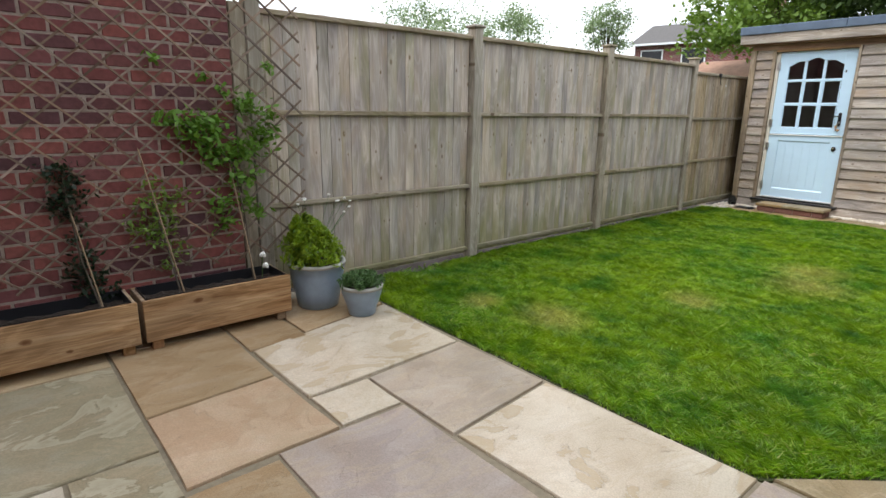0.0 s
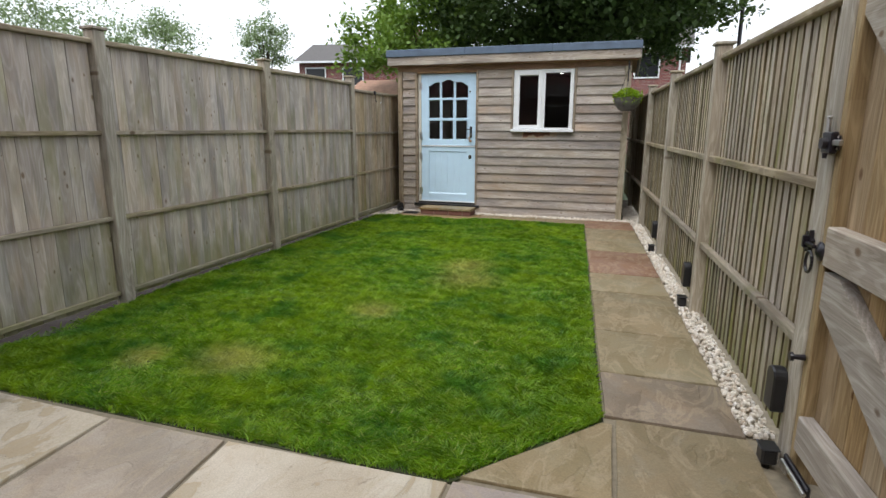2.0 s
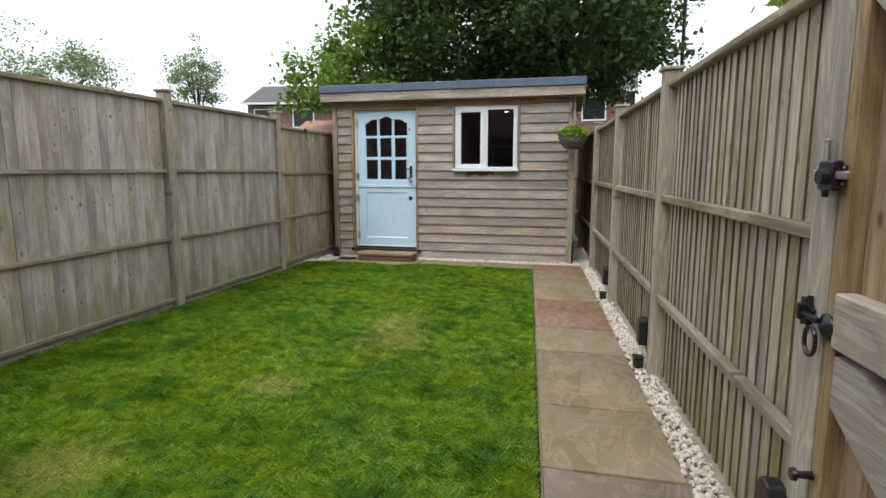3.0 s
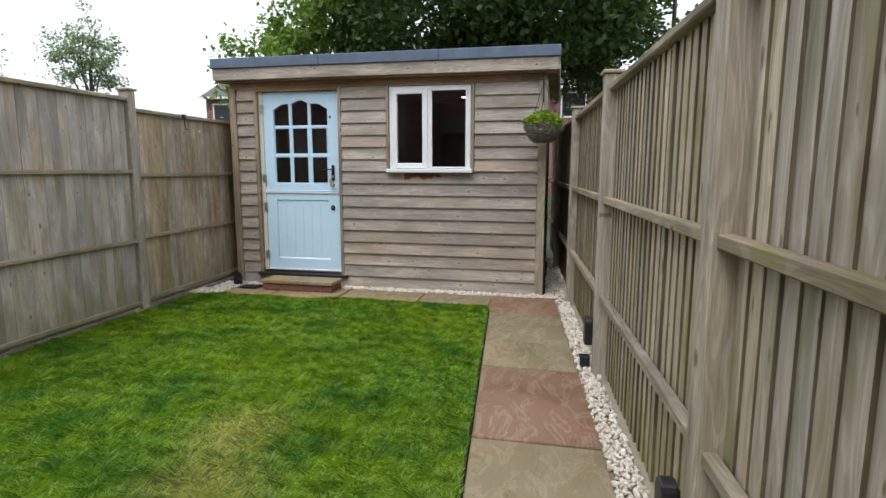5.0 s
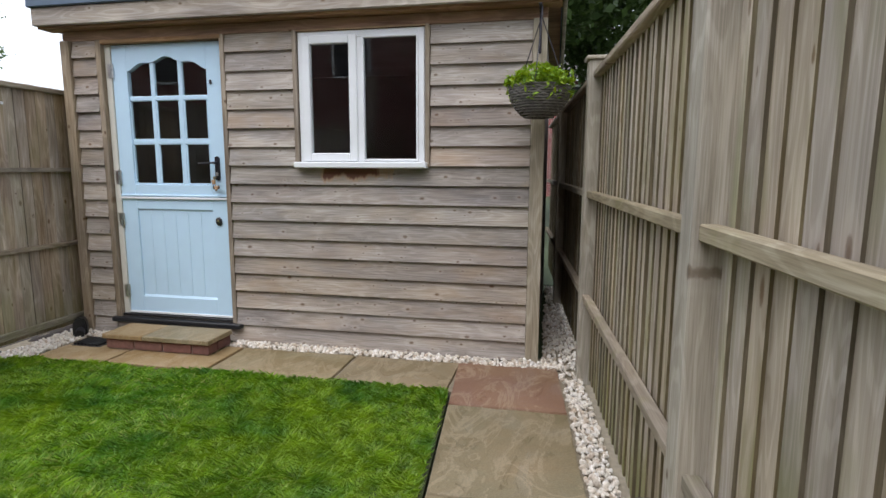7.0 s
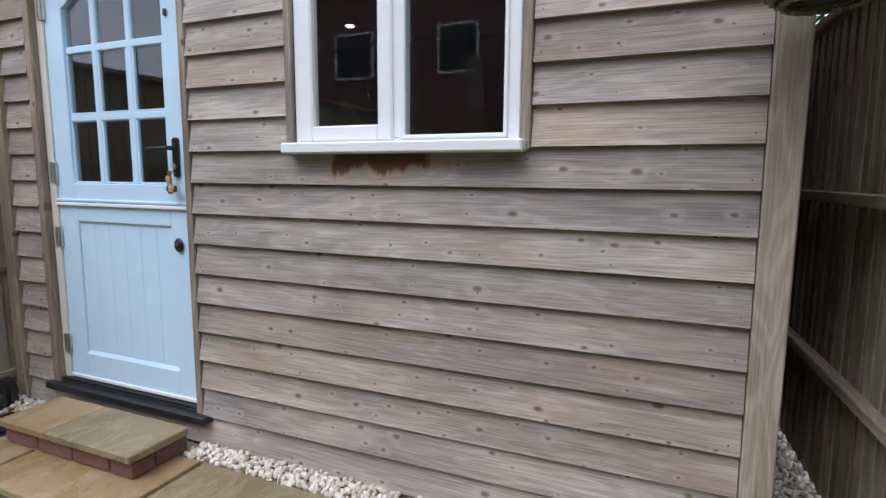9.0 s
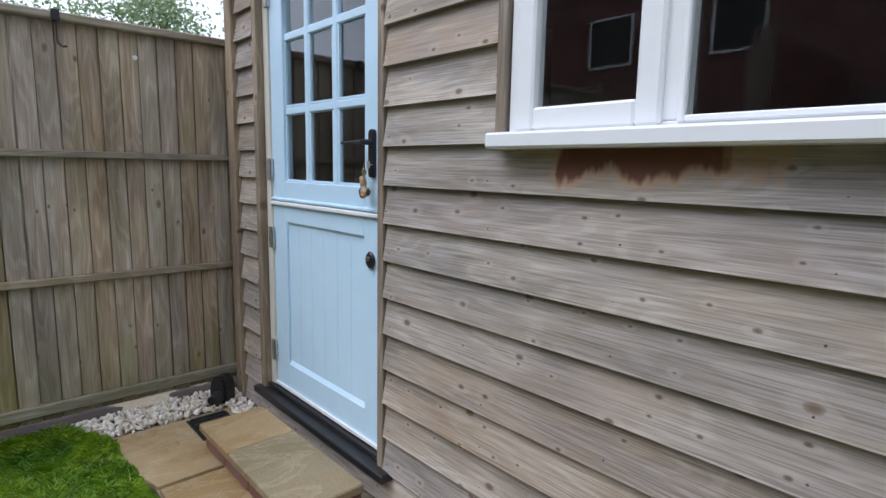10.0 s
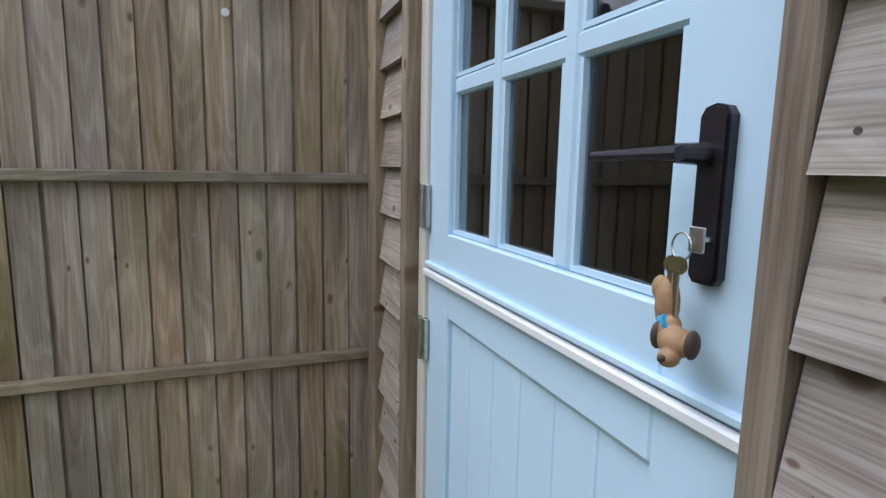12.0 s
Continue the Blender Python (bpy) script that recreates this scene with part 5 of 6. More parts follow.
def planter(y0, y1):
    p = thing("planter", label="low rectangular oiled pine planter with a black liner", category="planter", group="planters")
    xa, xb, z0, z1, t = -2.965, -2.665, 0.055, 0.292, 0.022
    part("front_board", block(xb - t, xb, y0, y1, z0, z1, 0.003), PLANTER, p)
    part("back_board", block(xa, xa + t, y0, y1, z0, z1, 0.003), PLANTER, p)
    for e0, e1 in ((y0 + 0.001, y0 + t), (y1 - t, y1 - 0.001)):
        part("end_board", block(xa + t + 0.001, xb - t - 0.001, e0, e1, z0, z1 - 0.004, 0.003), PLANTER, p)
    part("base_board", block(xa + t, xb - t, y0 + t, y1 - t, z0 + 0.005, z0 + 0.02), PLANTER, p)
    bm = bmesh.new()
    for a in ((xa + t + 0.001, xa + t + 0.004, y0 + t, y1 - t), (xb - t - 0.004, xb - t - 0.001, y0 + t, y1 - t), (xa + t + 0.004, xb - t - 0.004, y0 + t + 0.001, y0 + t + 0.004), (xa + t + 0.004, xb - t - 0.004, y1 - t - 0.004, y1 - t - 0.001)):
        box(bm, a[0], a[1], a[2], a[3], z0 + 0.021, z1 + 0.006)
    part("liner", bm, LINER, p, "black plastic liner")
    bm = bmesh.new()
    bmesh.ops.create_grid(bm, x_segments=10, y_segments=24, size=0.5)
    for v in bm.verts:
        v.co = Vector((xa + t + 0.004 + (v.co.x + 0.5) * (xb - xa - 2 * t - 0.008), y0 + t + 0.004 + (v.co.y + 0.5) * (y1 - y0 - 2 * t - 0.008), z1 - 0.055 + random.uniform(-0.01, 0.012)))
    part("soil", bm, SOIL, p)
    for fy in (y0 + 0.06, y1 - 0.06):
        for fx in (xa + 0.05, xb - 0.05):
            part("foot", block(fx - 0.03, fx + 0.03, fy - 0.03, fy + 0.03, 0.0, z0 - 0.001, 0.004), HEADER, p)
    return p


planter(0.715, 1.555)
planter(-0.17, 0.69)

# ---- plants ----


def stems(segments, r0, mat, parent, name="stem"):
    bm = bmesh.new()
    for a, b in segments:
        rod(bm, a, b, r0, r0 * 0.8, 6)
    return part(name, bm, mat, parent)


def clumps(centres, seed, per=60, spread=0.05):
    rng = np.random.default_rng(seed)
    out = []
    for (x, y, z, k) in centres:
        n = int(per * k)
        out.append(np.array([x, y, z]) + rng.normal(0, 1, (n, 3)) * np.array([spread * 0.6, spread * 1.15, spread]) * math.sqrt(k))
    return np.concatenate(out)


def climber(label, stem_pts, blobs, size, mat, seed, per=60, spread=0.05, cane=None):
    p = thing("climbing_plant", label=label, category="plant", group="trellis plants")
    stems([(a, b) for a, b in zip(stem_pts, stem_pts[1:])], 0.0055, BARK, p)
    part("leaves", leaves_mesh("leaves", clumps(blobs, seed, per, spread), size, mat, seed), mat, p)
    if cane:
        part("cane", rod(bmesh.new(), cane[0], cane[1], 0.0045, 0.0035), CANE, p, "bamboo cane")
    return p


TX = -2.955
climber("clematis with fresh green leaves climbing the trellis",
        [(-2.82, 1.38, 0.24), (-2.93, 1.40, 0.6), (-2.95, 1.36, 0.95), (-2.95, 1.2, 1.15), (-2.95, 1.0, 1.25)],
        [(TX, 1.00, 1.23, 0.5), (TX, 1.10, 1.20, 0.9), (TX + 0.02, 1.17, 1.19, 1.4), (TX + 0.02, 1.20, 1.11, 1.5), (TX, 1.27, 1.22, 0.6), (TX, 1.25, 1.03, 0.9), (TX, 1.36, 1.04, 1.0), (TX, 1.43, 1.05, 1.1),
         (TX, 1.51, 1.10, 0.9), (TX, 1.57, 1.16, 0.9), (TX, 1.47, 1.33, 0.9), (TX, 1.42, 1.31, 0.4), (TX, 1.60, 1.25, 0.5), (TX, 1.38, 0.87, 0.9), (TX, 1.28, 0.73, 0.7), (TX, 1.43, 0.72, 0.5), (TX, 1.46, 0.88, 0.6),
         (TX, 1.28, 0.62, 0.6), (TX, 0.97, 1.56, 0.25), (TX, 1.62, 1.55, 0.25), (TX, 1.33, 1.40, 0.2), (TX, 1.24, 1.48, 0.15), (TX, 1.50, 0.66, 0.4)],
        0.052, LEAF_FRESH, 11, 75, 0.042, ((-2.80, 1.39, 0.22), (-2.96, 1.33, 1.0)))
climber("thin climber with small olive green leaves on a cane",
        [(-2.82, 0.95, 0.24), (-2.93, 0.93, 0.5), (-2.95, 0.88, 0.78)],
        [(TX, 0.85, 0.78, 0.7), (TX, 0.92, 0.70, 0.9), (TX, 0.80, 0.64, 0.8), (TX, 0.88, 0.60, 1.0), (TX, 0.95, 0.77, 0.5), (TX, 1.02, 0.80, 0.4), (TX, 0.99, 0.48, 0.6), (TX, 0.90, 0.88, 0.3), (TX, 0.93, 0.40, 0.4), (TX, 0.96, 0.62, 0.4)],
        0.034, LEAF_MID, 12, 90, 0.042, ((-2.80, 0.97, 0.22), (-2.96, 0.84, 1.08)))
climber("dark evergreen shrub trained up the trellis",
        [(-2.84, 0.55, 0.24), (-2.93, 0.50, 0.5), (-2.95, 0.47, 0.95)],
        [(TX, 0.45, 0.97, 0.8), (TX, 0.50, 0.93, 0.9), (TX, 0.49, 0.84, 1.1), (TX, 0.44, 0.80, 0.7), (TX, 0.50, 0.73, 0.5), (TX, 0.50, 0.62, 0.4), (TX, 0.53, 0.52, 0.7), (TX, 0.50, 0.45, 0.9), (TX, 0.55, 0.38, 1.0), (TX, 0.54, 0.30, 0.8), (TX, 0.66, 0.30, 0.3)],
        0.036, LEAF_EVERGREEN, 13, 95, 0.036, ((-2.83, 0.56, 0.22), (-2.95, 0.48, 0.8)))


def pot(label, x, y, r_top, r_base, h, leaf_mat, plant, size, seed):
    p = thing("plant_pot", pose(x, y, 0), label=label, category="plant pot", group="glazed pots")
    prof = [(r_base * 0.9, 0.0), (r_base, 0.008), (r_base * 1.09, h * 0.25), (r_top * 0.95, h * 0.7), (r_top * 0.985, h - 0.03), (r_top * 1.02, h - 0.025)]
    part("body", lathe(bmesh.new(), prof, 36), GLAZE, p, smooth=True)
    part("rim", lathe(bmesh.new(), [(r_top * 1.02, h - 0.0245), (r_top * 1.05, h - 0.012), (r_top * 1.03, h), (r_top * 0.93, h), (r_top * 0.92, h - 0.0245)], 36), RIM, p, "pale worn rim", smooth=True)
    part("soil", lathe(bmesh.new(), [(r_top * 0.915, h - 0.024), (r_top * 0.5, h - 0.012), (0.002, h - 0.008)], 24), SOIL, p)
    me = leaves_mesh("foliage", plant, size, leaf_mat, seed, droop=-0.5, narrow=0.3)
    part("foliage", me, leaf_mat, p)
    return p


rng = np.random.default_rng(21)
n = 5200
u = rng.uniform(0, 1, n) ** 0.8
ang = rng.uniform(0, 2 * np.pi, n)
lump = 1 + 0.20 * np.sin(ang * 4 + u * 8) + 0.14 * np.sin(ang * 9 - u * 13)
rad = (0.185 * np.sqrt(np.clip(1 - u ** 1.6 * 0.93, 0.03, 1)) * lump) * np.sqrt(rng.uniform(0.35, 1, n))
conifer = np.stack([rad * np.cos(ang), rad * np.sin(ang) - 0.075 * u, 0.29 + u * 0.31 * (1 + 0.12 * np.sin(ang * 3))], 1)
pot_a = pot("large blue-grey glazed pot with a lime green conifer", -2.80, 1.81, 0.185, 0.135, 0.315, LEAF_LIME, conifer, 0.040, 5)
n = 1500
ang = rng.uniform(0, 2 * np.pi, n)
rad = 0.135 * np.sqrt(rng.uniform(0, 1, n)) * (1 + 0.2 * np.sin(ang * 7))
herb = np.stack([rad * np.cos(ang), rad * np.sin(ang), 0.20 + 0.085 * rng.uniform(0.1, 1, n) * np.sqrt(np.clip(1.15 - (rad / 0.15) ** 2, 0.05, 2))], 1)
pot_b = pot("small blue-grey glazed pot of low green herbs", -2.47, 1.955, 0.135, 0.088, 0.205, LEAF_HERB, herb, 0.030, 6)

flowers = thing("flower_stems", label="thin stems of small white flowers above the pots", category="flowers")
heads = ((-2.80, 1.74, 0.73), (-2.74, 1.77, 0.56), (-2.82, 1.93, 0.745), (-2.80, 1.99, 0.70), (-2.79, 2.03, 0.715), (-2.80, 2.08, 0.69), (-2.78, 2.06, 0.655), (-2.80, 2.03, 0.62), (-2.79, 1.97, 0.70), (-2.81, 1.70, 0.70))
bm = bmesh.new()
for hx, hy, hz in heads:
    rod(bm, (-2.84, 1.80, 0.3), (hx, hy, hz), 0.0016, 0.001, 5)
part("stalks", bm, LEAF_HERB, flowers)
for i, (hx, hy, hz) in enumerate(heads):
    bm = bmesh.new()
    for j in range(7):
        a = j * 0.9 + i
        got = bmesh.ops.create_icosphere(bm, subdivisions=1, radius=1.0)
        s = 0.006 if i > 1 else 0.009
        bmesh.ops.transform(bm, matrix=Matrix.Translation((hx + s * 0.9 * math.cos(a), hy + s * 0.9 * math.sin(a), hz + (j % 3) * s * 0.5)) @ Matrix.Diagonal((s, s, s * 0.7, 1)), verts=got["verts"])
    part("flower_head", bm, WHITE_FLOWER, flowers)
white_rose = thing("small_flowers", label="two white flower heads on the clematis stem", category="flowers")
for hx, hy, hz in ((-2.80, 1.44, 0.41), (-2.79, 1.45, 0.34)):
    bm = bmesh.new()
    for j in range(9):
        a = j * 2.4
        got = bmesh.ops.create_icosphere(bm, subdivisions=1, radius=0.012)
        bmesh.ops.transform(bm, matrix=Matrix.Translation((hx + 0.009 * math.cos(a), hy + 0.010 * math.sin(a), hz + 0.008 * math.sin(j * 1.7))), verts=got["verts"])
    part("flower_head", bm, WHITE_FLOWER, white_rose)
part("stalk", rod(bmesh.new(), (-2.81, 1.43, 0.23), (-2.80, 1.44, 0.42), 0.003), LEAF_HERB, white_rose)

# ---- hanging basket on the garden room ----
basket = thing("hanging_basket", pose(0.425, 8.50, 0), label="grey wicker hanging basket of trailing green plants", category="hanging basket")
bm = bmesh.new()
rows_n, cols = 13, 40
for i in range(rows_n):
    t = i / (rows_n - 1)
    z = 1.555 + 0.165 * t
    r = 0.168 * math.sqrt(1 - (1 - (0.12 + 0.88 * t)) ** 2)
    for c in range(cols):
        a0, a1 = 2 * math.pi * c / cols, 2 * math.pi * (c + 1.05) / cols
        k0 = 0.004 if (c + i) % 2 else -0.002
        k1 = -0.002 if (c + i) % 2 else 0.004
        rod(bm, ((r + k0) * math.cos(a0), (r + k0) * math.sin(a0), z), ((r + k1) * math.cos(a1), (r + k1) * math.sin(a1), z), 0.0065, segs=5)
part("weave", bm, WICKER, basket)
part("liner", lathe(bmesh.new(), [(0.03, 1.562), (0.10, 1.590), (0.148, 1.655), (0.158, 1.712), (0.002, 1.715)], 28), LINER, basket)
n = 1900
ang = rng.uniform(0, 2 * np.pi, n)
rad = 0.175 * np.sqrt(rng.uniform(0, 1, n)) * (1 + 0.15 * np.sin(ang * 6))
bz = 1.72 + 0.11 * rng.uniform(0, 1, n) * np.clip(1.2 - (rad / 0.2) ** 2, 0.2, 1.2)
trail = rng.uniform(0, 1, n) < 0.10
bz[trail] -= rng.uniform(0.0, 0.10, trail.sum())
rad[trail] = 0.185
part("foliage", leaves_mesh("foliage", np.stack([rad * np.cos(ang), rad * np.sin(ang), bz], 1), 0.038, LEAF_LIME, 8, droop=0.1, narrow=0.4), LEAF_FRESH, basket)
bm = bmesh.new()
for k in range(3):
    a = 2 * math.pi * k / 3 + 0.4
    rod(bm, (0.16 * math.cos(a), 0.16 * math.sin(a), 1.72), (0, 0.10, 2.13), 0.003, segs=6)
rod(bm, (0, 0.10, 2.13), (0, 0.155, 2.20), 0.005, segs=8)
part("chain", bm, BLACK_METAL, basket, "thin black chains")
bracket = thing("basket_bracket", label="black metal basket bracket under the eaves", category="bracket")
part("arm", block(0.405, 0.425, 8.63, 8.745, 2.20, 2.215, 0.003), BLACK_METAL, bracket)
part("back_strap", block(0.407, 0.423, 8.736, 8.7405, 1.95, 2.215, 0.001), BLACK_METAL, bracket)

# ---- small things by the garden room ----
drain = thing("drain_cover", label="black slotted drain cover beside the doorstep", category="drain")
for k in range(7):
    part("bar", block(-2.83 + k * 0.03, -2.812 + k * 0.03, 8.46, 8.62, -0.002, 0.012, 0.002), BLACK, drain)
part("frame", block(-2.845, -2.60, 8.445, 8.635, -0.02, 0.0, 0.002), BLACK, drain)
shoe = thing("downpipe_shoe", label="rounded black drainpipe shoe at the corner post", category="drainpipe")
bm = bmesh.new()
prism(bm, [(-0.045, 0.0), (0.045, 0.0), (0.048, 0.07), (0.040, 0.115), (0.02, 0.138), (-0.012, 0.14), (-0.036, 0.12), (-0.048, 0.075)], -0.04, 0.045, "xz")
bmesh.ops.bevel(bm, geom=list(bm.edges), offset=0.008, segments=2, affect="EDGES")
bmesh.ops.transform(bm, matrix=pose(-2.965, 8.665, 0.0, 0, 0, 35), verts=bm.verts)
part("body", bm, BLACK, shoe)
part("spout", rod(bmesh.new(), (-2.955, 8.66, 0.05), (-2.915, 8.60, 0.025), 0.030, 0.034, 18), BLACK, shoe)

hook = thing("hook", label="small black metal hook hanging from the fence top", category="hook")
bm = bmesh.new()
pts = [(-3.105, 8.09, 1.835), (-3.10, 8.09, 1.725), (-3.095, 8.093, 1.70), (-3.09, 8.105, 1.687), (-3.088, 8.123, 1.69)]
for a, b in zip(pts, pts[1:]):
    rod(bm, a, b, 0.0045, segs=6)
box(bm, -3.12, -3.09, 8.075, 8.105, 1.79, 1.837, 0.003)
part("shank", bm, BLACK_METAL, hook)
disc = thing("fence_disc", label="small round white disc fixed to the fence", category="disc")
bm = lathe(bmesh.new(), [(0.001, 0.0), (0.011, 0.0), (0.011, 0.003), (0.001, 0.004)], 18)
bmesh.ops.transform(bm, matrix=pose(-3.157, 8.395, 1.69, 0, 90, 0), verts=bm.verts)
part("face", bm, UPVC, disc)

# ---- the house behind the walk, seen in the panes ----
home = thing("house", label="red brick house with white windows behind the patio", category="house")
part("wall", block(-14.0, 6.5, -2.75, -2.52, -0.05, 6.2), FAR_BRICK, home)
part("roof", prism(bmesh.new(), [(-3.0, 6.2), (-2.1, 6.1), (-7.0, 9.0)], -14.3, 6.8, "yz"), TILES, home)
for x0, x1, z0, z1 in ((-2.4, -1.2, 0.95, 2.1), (-2.4, -1.3, 3.7, 4.9), (0.6, 1.7, 3.7, 4.9), (-5.6, -4.5, 3.7, 4.9), (-8.6, -7.4, 3.7, 4.9), (-11.4, -10.4, 3.7, 4.9), (-5.4, -4.4, 0.95, 2.1)):
    wn_ = part("window", ring(bmesh.new(), x0, x1, z0, z1, 0.07, -2.518, -2.46), UPVC, home)
    part("pane", block(x0 + 0.07, x1 - 0.07, -2.517, -2.50, z0 + 0.07, z1 - 0.07), LINER, wn_)
bi = part("patio_door", ring(bmesh.new(), -0.4, 1.6, 0.05, 2.15, 0.08, -2.518, -2.46), UPVC, home)
part("pane", block(-0.32, 1.52, -2.517, -2.50, 0.13, 2.07), LINER, bi)
part("canopy", prism(bmesh.new(), [(-2.518, 2.75), (-2.518, 2.45), (-1.85, 2.30), (-1.85, 2.36)], -2.9, 2.2, "yz"), TILES, home)

# ---- beyond the garden ----


def far_house(label, at, w, d, eave, ridge, wins, roof_mat, gable_x=True):
    p = thing("house", at, label=label, category="house", group="houses beyond")
    part("wall", block(-w / 2, w / 2, 0, d, -0.1, eave), FAR_BRICK, p)
    bm = bmesh.new()
    if gable_x:
        prism(bm, [(-0.45, eave - 0.12), (d / 2, ridge), (d + 0.45, eave - 0.12), (d / 2, ridge - 0.12)], -w / 2 - 0.3, w / 2 + 0.3, "yz")
        part("gable", prism(bmesh.new(), [(0.02, eave), (d - 0.02, eave), (d / 2, ridge - 0.15)], -w / 2, w / 2, "yz"), FAR_BRICK, p)
    roof = part("roof", bm, roof_mat, p)
    part("gutter", block(-w / 2 - 0.3, w / 2 + 0.3, -0.55, -0.45, eave - 0.18, eave - 0.06), UPVC, p, "white gutter")
    part("downpipe", rod(bmesh.new(), (w / 2 - 0.3, -0.06, 0), (w / 2 - 0.3, -0.06, eave - 0.1), 0.05), UPVC, p)
    for x, z, ww, hh in wins:
        f = part("window", ring(bmesh.new(), x - ww / 2, x + ww / 2, z, z + hh, 0.08, -0.05, 0.02), UPVC, p)
        part("pane", block(x - ww / 2 + 0.08, x + ww / 2 - 0.08, -0.02, 0.01, z + 0.08, z + hh - 0.08), LINER, f)
    bm = block(w / 2 - 1.3, w / 2 - 0.6, d / 2 - 0.4, d / 2 + 0.3, ridge - 0.8, ridge + 0.9, 0.02)
    part("chimney", bm, FAR_BRICK, p)
    return p


far_house("distant brick house with a grey tiled roof and gutter", pose(-16.2, 34, 0, 0, 0, 10), 8, 7, 5.5, 7.0, ((-2.9, 3.9, 1.4, 1.2), (-0.4, 3.9, 1.4, 1.2)), TILES)
far_house("distant red brick house with white window and downpipe", pose(-1.0, 33, 0, 0, 0, -4), 8.2, 7, 5.5, 7.8, ((2.2, 3.9, 1.3, 1.3), (0.0, 3.9, 1.3, 1.3)), TILES)
shed_far = thing("outbuilding", pose(-6.9, 17.5, 0), label="low outbuilding with an orange tiled roof beyond the fence", category="outbuilding")
part("wall", block(-1.6, 1.6, 0, 3, -0.1, 2.2), FAR_BRICK, shed_far)
part("roof", prism(bmesh.new(), [(-0.3, 2.15), (1.5, 2.95), (3.3, 2.15)], -1.8, 0.5, "yz"), TERRACOTTA, shed_far)
part("lean_to_roof", prism(bmesh.new(), [(-0.3, 2.10), (1.5, 2.85), (3.3, 2.10)], 0.52, 1.9, "yz"), FELT, shed_far)

pole = thing("street_lamp", pose(2.97, 16.7, 0), label="tall thin dark street lamp post", category="street lamp")
part("shaft", rod(bmesh.new(), (0, 0, -0.06), (0, 0, 8.4), 0.055, 0.04, 12), BLACK_METAL, pole)
part("arm", rod(bmesh.new(), (0, 0, 8.38), (0.7, 0, 8.6), 0.03, 0.028, 8), BLACK_METAL, pole)
part("lantern", block(0.6, 1.15, -0.11, 0.11, 8.56, 8.70, 0.03), BLACK_METAL, pole)


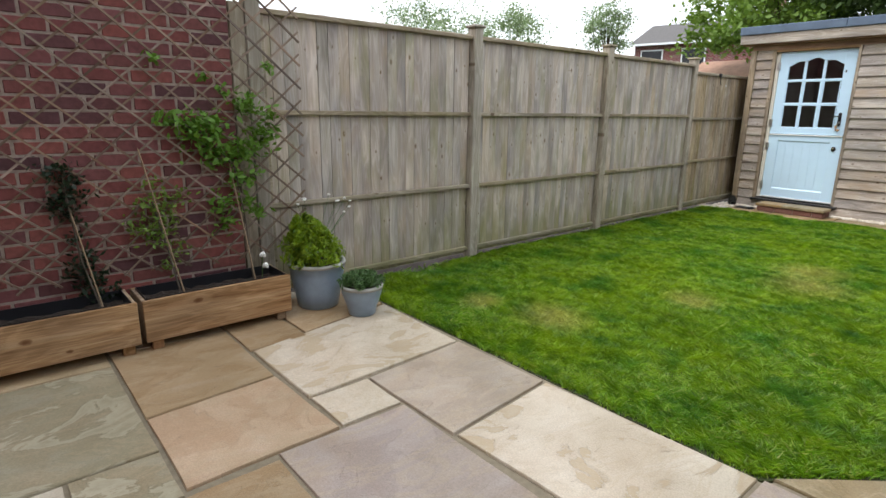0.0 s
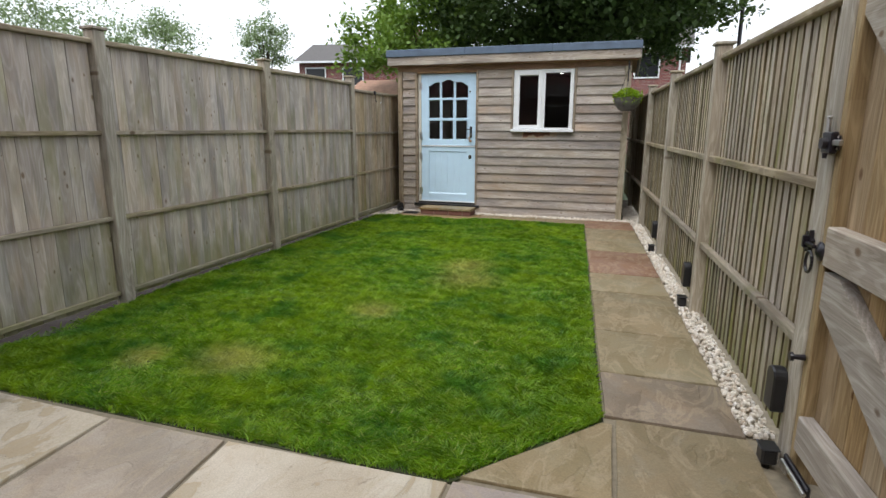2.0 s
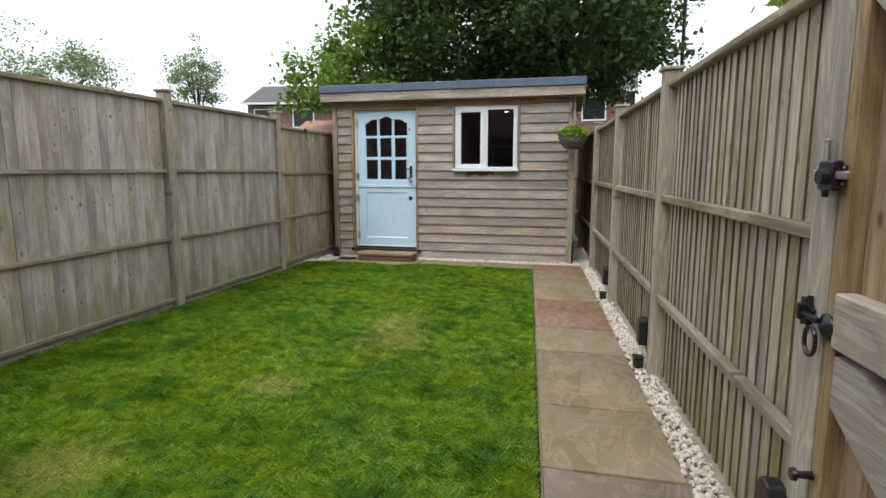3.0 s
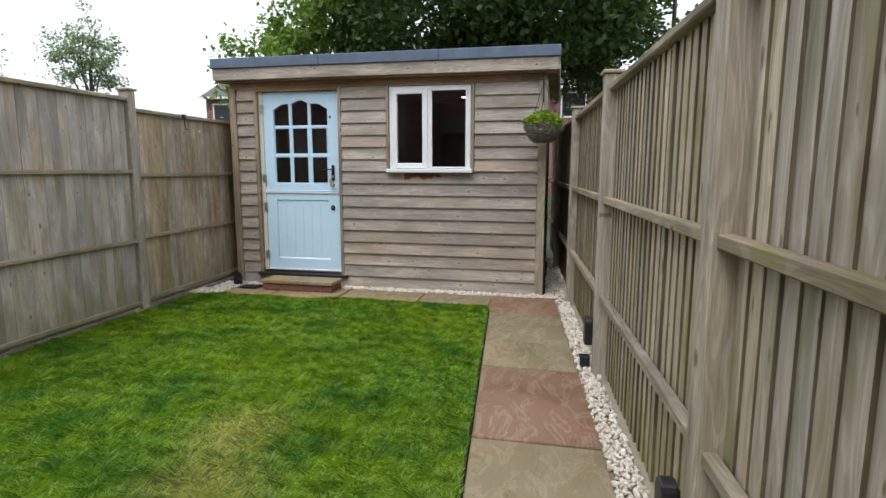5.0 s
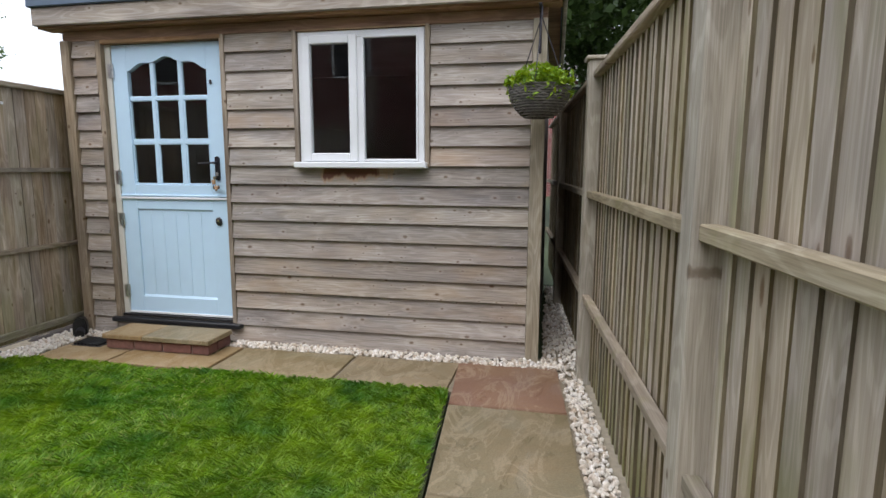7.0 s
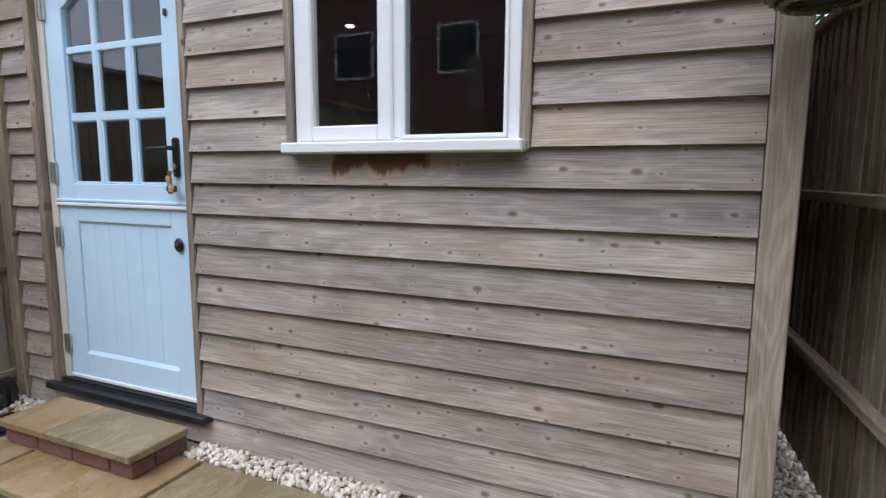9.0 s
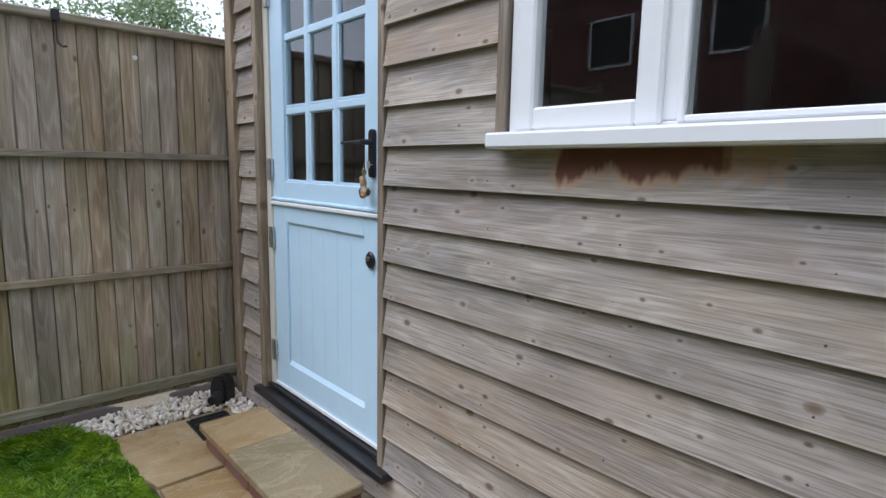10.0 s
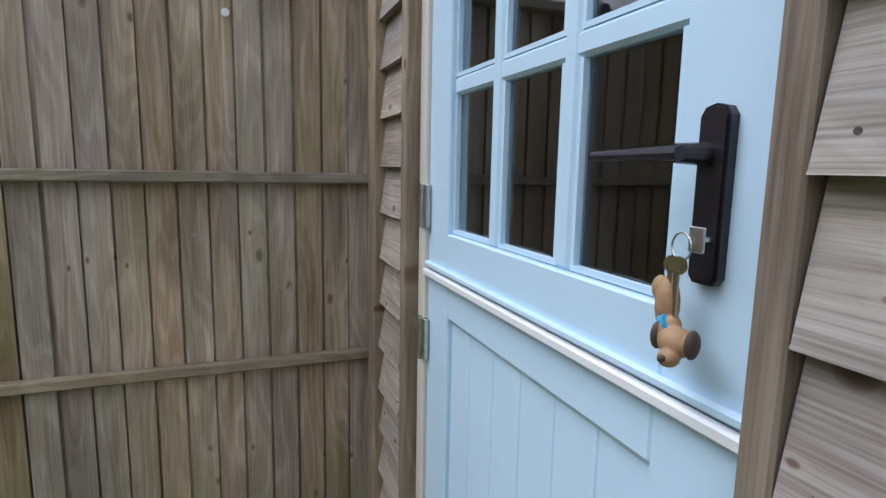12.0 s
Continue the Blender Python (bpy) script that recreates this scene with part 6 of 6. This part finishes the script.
def tree(label, at, height, crown_r, crown_z, leaf_mat, leaf, n_clump, per, seed, trunk_r=0.22, squash=0.8, loose=0.16, limbs=9, stretch=(1, 1)):
    """A tapered trunk, limbs that fork, and a crown of many leaves in uneven clumps."""
    rng = np.random.default_rng(seed)
    p = thing("tree", at, label=label, category="tree", group="trees beyond the fence")
    bm = bmesh.new()
    rod(bm, (0, 0, -0.06), (0.05 * height * 0.2, 0, crown_z * 0.55), trunk_r, trunk_r * 0.75, 10)
    rod(bm, (0.05 * height * 0.2, 0, crown_z * 0.55), (0, 0.1, crown_z), trunk_r * 0.75, trunk_r * 0.5, 10)
    ends = []
    for k in range(limbs):
        a = 2 * math.pi * k / limbs + rng.uniform(-0.3, 0.3)
        z0 = crown_z * rng.uniform(0.55, 1.0)
        el = rng.uniform(0.1, 1.1)
        l = crown_r * rng.uniform(0.6, 0.9)
        b = Vector((math.cos(a) * math.cos(el) * l * stretch[0], math.sin(a) * math.cos(el) * l * stretch[1], crown_z + math.sin(el) * l * squash - 0.1 * l))
        m_ = Vector((b.x * 0.45, b.y * 0.45, z0 + (b.z - z0) * 0.6))
        rod(bm, (0, 0.05, z0), m_, trunk_r * 0.4, trunk_r * 0.25, 7)
        rod(bm, m_, b, trunk_r * 0.25, trunk_r * 0.06, 6)
        for q in range(3):
            e = m_.lerp(b, 0.3 + 0.3 * q) + Vector(rng.normal(0, 0.22 * crown_r, 3))
            rod(bm, m_.lerp(b, 0.25 * q), e, trunk_r * 0.12, trunk_r * 0.04, 5)
            ends.append(e)
        ends.append(b)
    part("trunk", bm, BARK, p)
    cs = []
    while len(cs) < n_clump:
        v = rng.normal(0, 1, 3)
        v /= np.linalg.norm(v)
        rr = rng.uniform(0.45, 1.0) ** 0.6
        wob = 1 + 0.22 * math.sin(v[0] * 5 + seed) + 0.18 * math.sin(v[2] * 7 + v[1] * 4 + seed)
        c = v * crown_r * rr * wob * np.array([stretch[0], stretch[1], squash])
        if c[2] < -0.55 * crown_r * squash:
            continue
        cs.append(c + np.array([0, 0, crown_z + 0.25 * crown_r]))
    for e in ends:
        cs.append(np.array(e))
    pts = []
    for c in cs:
        k = rng.uniform(0.5, 1.4)
        pts.append(c + rng.normal(0, 1, (int(per * k), 3)) * crown_r * loose * k * np.array([1, 1, 0.6]))
    part("crown", leaves_mesh("crown", np.concatenate(pts), leaf, leaf_mat, seed, droop=0.35, narrow=0.62), leaf_mat, p)
    return p


tree("large dark green tree towering behind the garden room", pose(-0.9, 19.0, 0), 10, 4.4, 5.0, LEAF_DARK, 0.18, 520, 170, 31, 0.32, 0.98, 0.085, 12)
tree("yellow-green tree with open branches beyond the fence", pose(-5.9, 17.3, 0), 7, 2.2, 3.4, LEAF_MID, 0.16, 100, 100, 32, 0.14, 0.9, 0.10, 9)
tree("slender pale green tree beyond the fence", pose(-7.0, 11.0, 0), 4, 0.6, 2.9, LEAF_PALE, 0.055, 30, 90, 33, 0.05, 1.15, 0.16, 6)
tree("grey-green small tree beyond the fence", pose(-9.0, 9.9, 0), 4, 1.15, 2.5, LEAF_PALE, 0.06, 60, 120, 34, 0.07, 0.8, 0.15, 8)
tree("small fresh green tree beyond the fence", pose(-9.6, 7.9, 0), 4, 0.9, 2.7, LEAF_PALE, 0.06, 44, 90, 35, 0.06, 0.8, 0.16, 7)
tree("leafy tree reaching over the fence top", pose(4.2, 8.2, 0), 5, 1.75, 3.1, LEAF_MID, 0.15, 44, 60, 36, 0.11, 0.7, 0.085, 9)
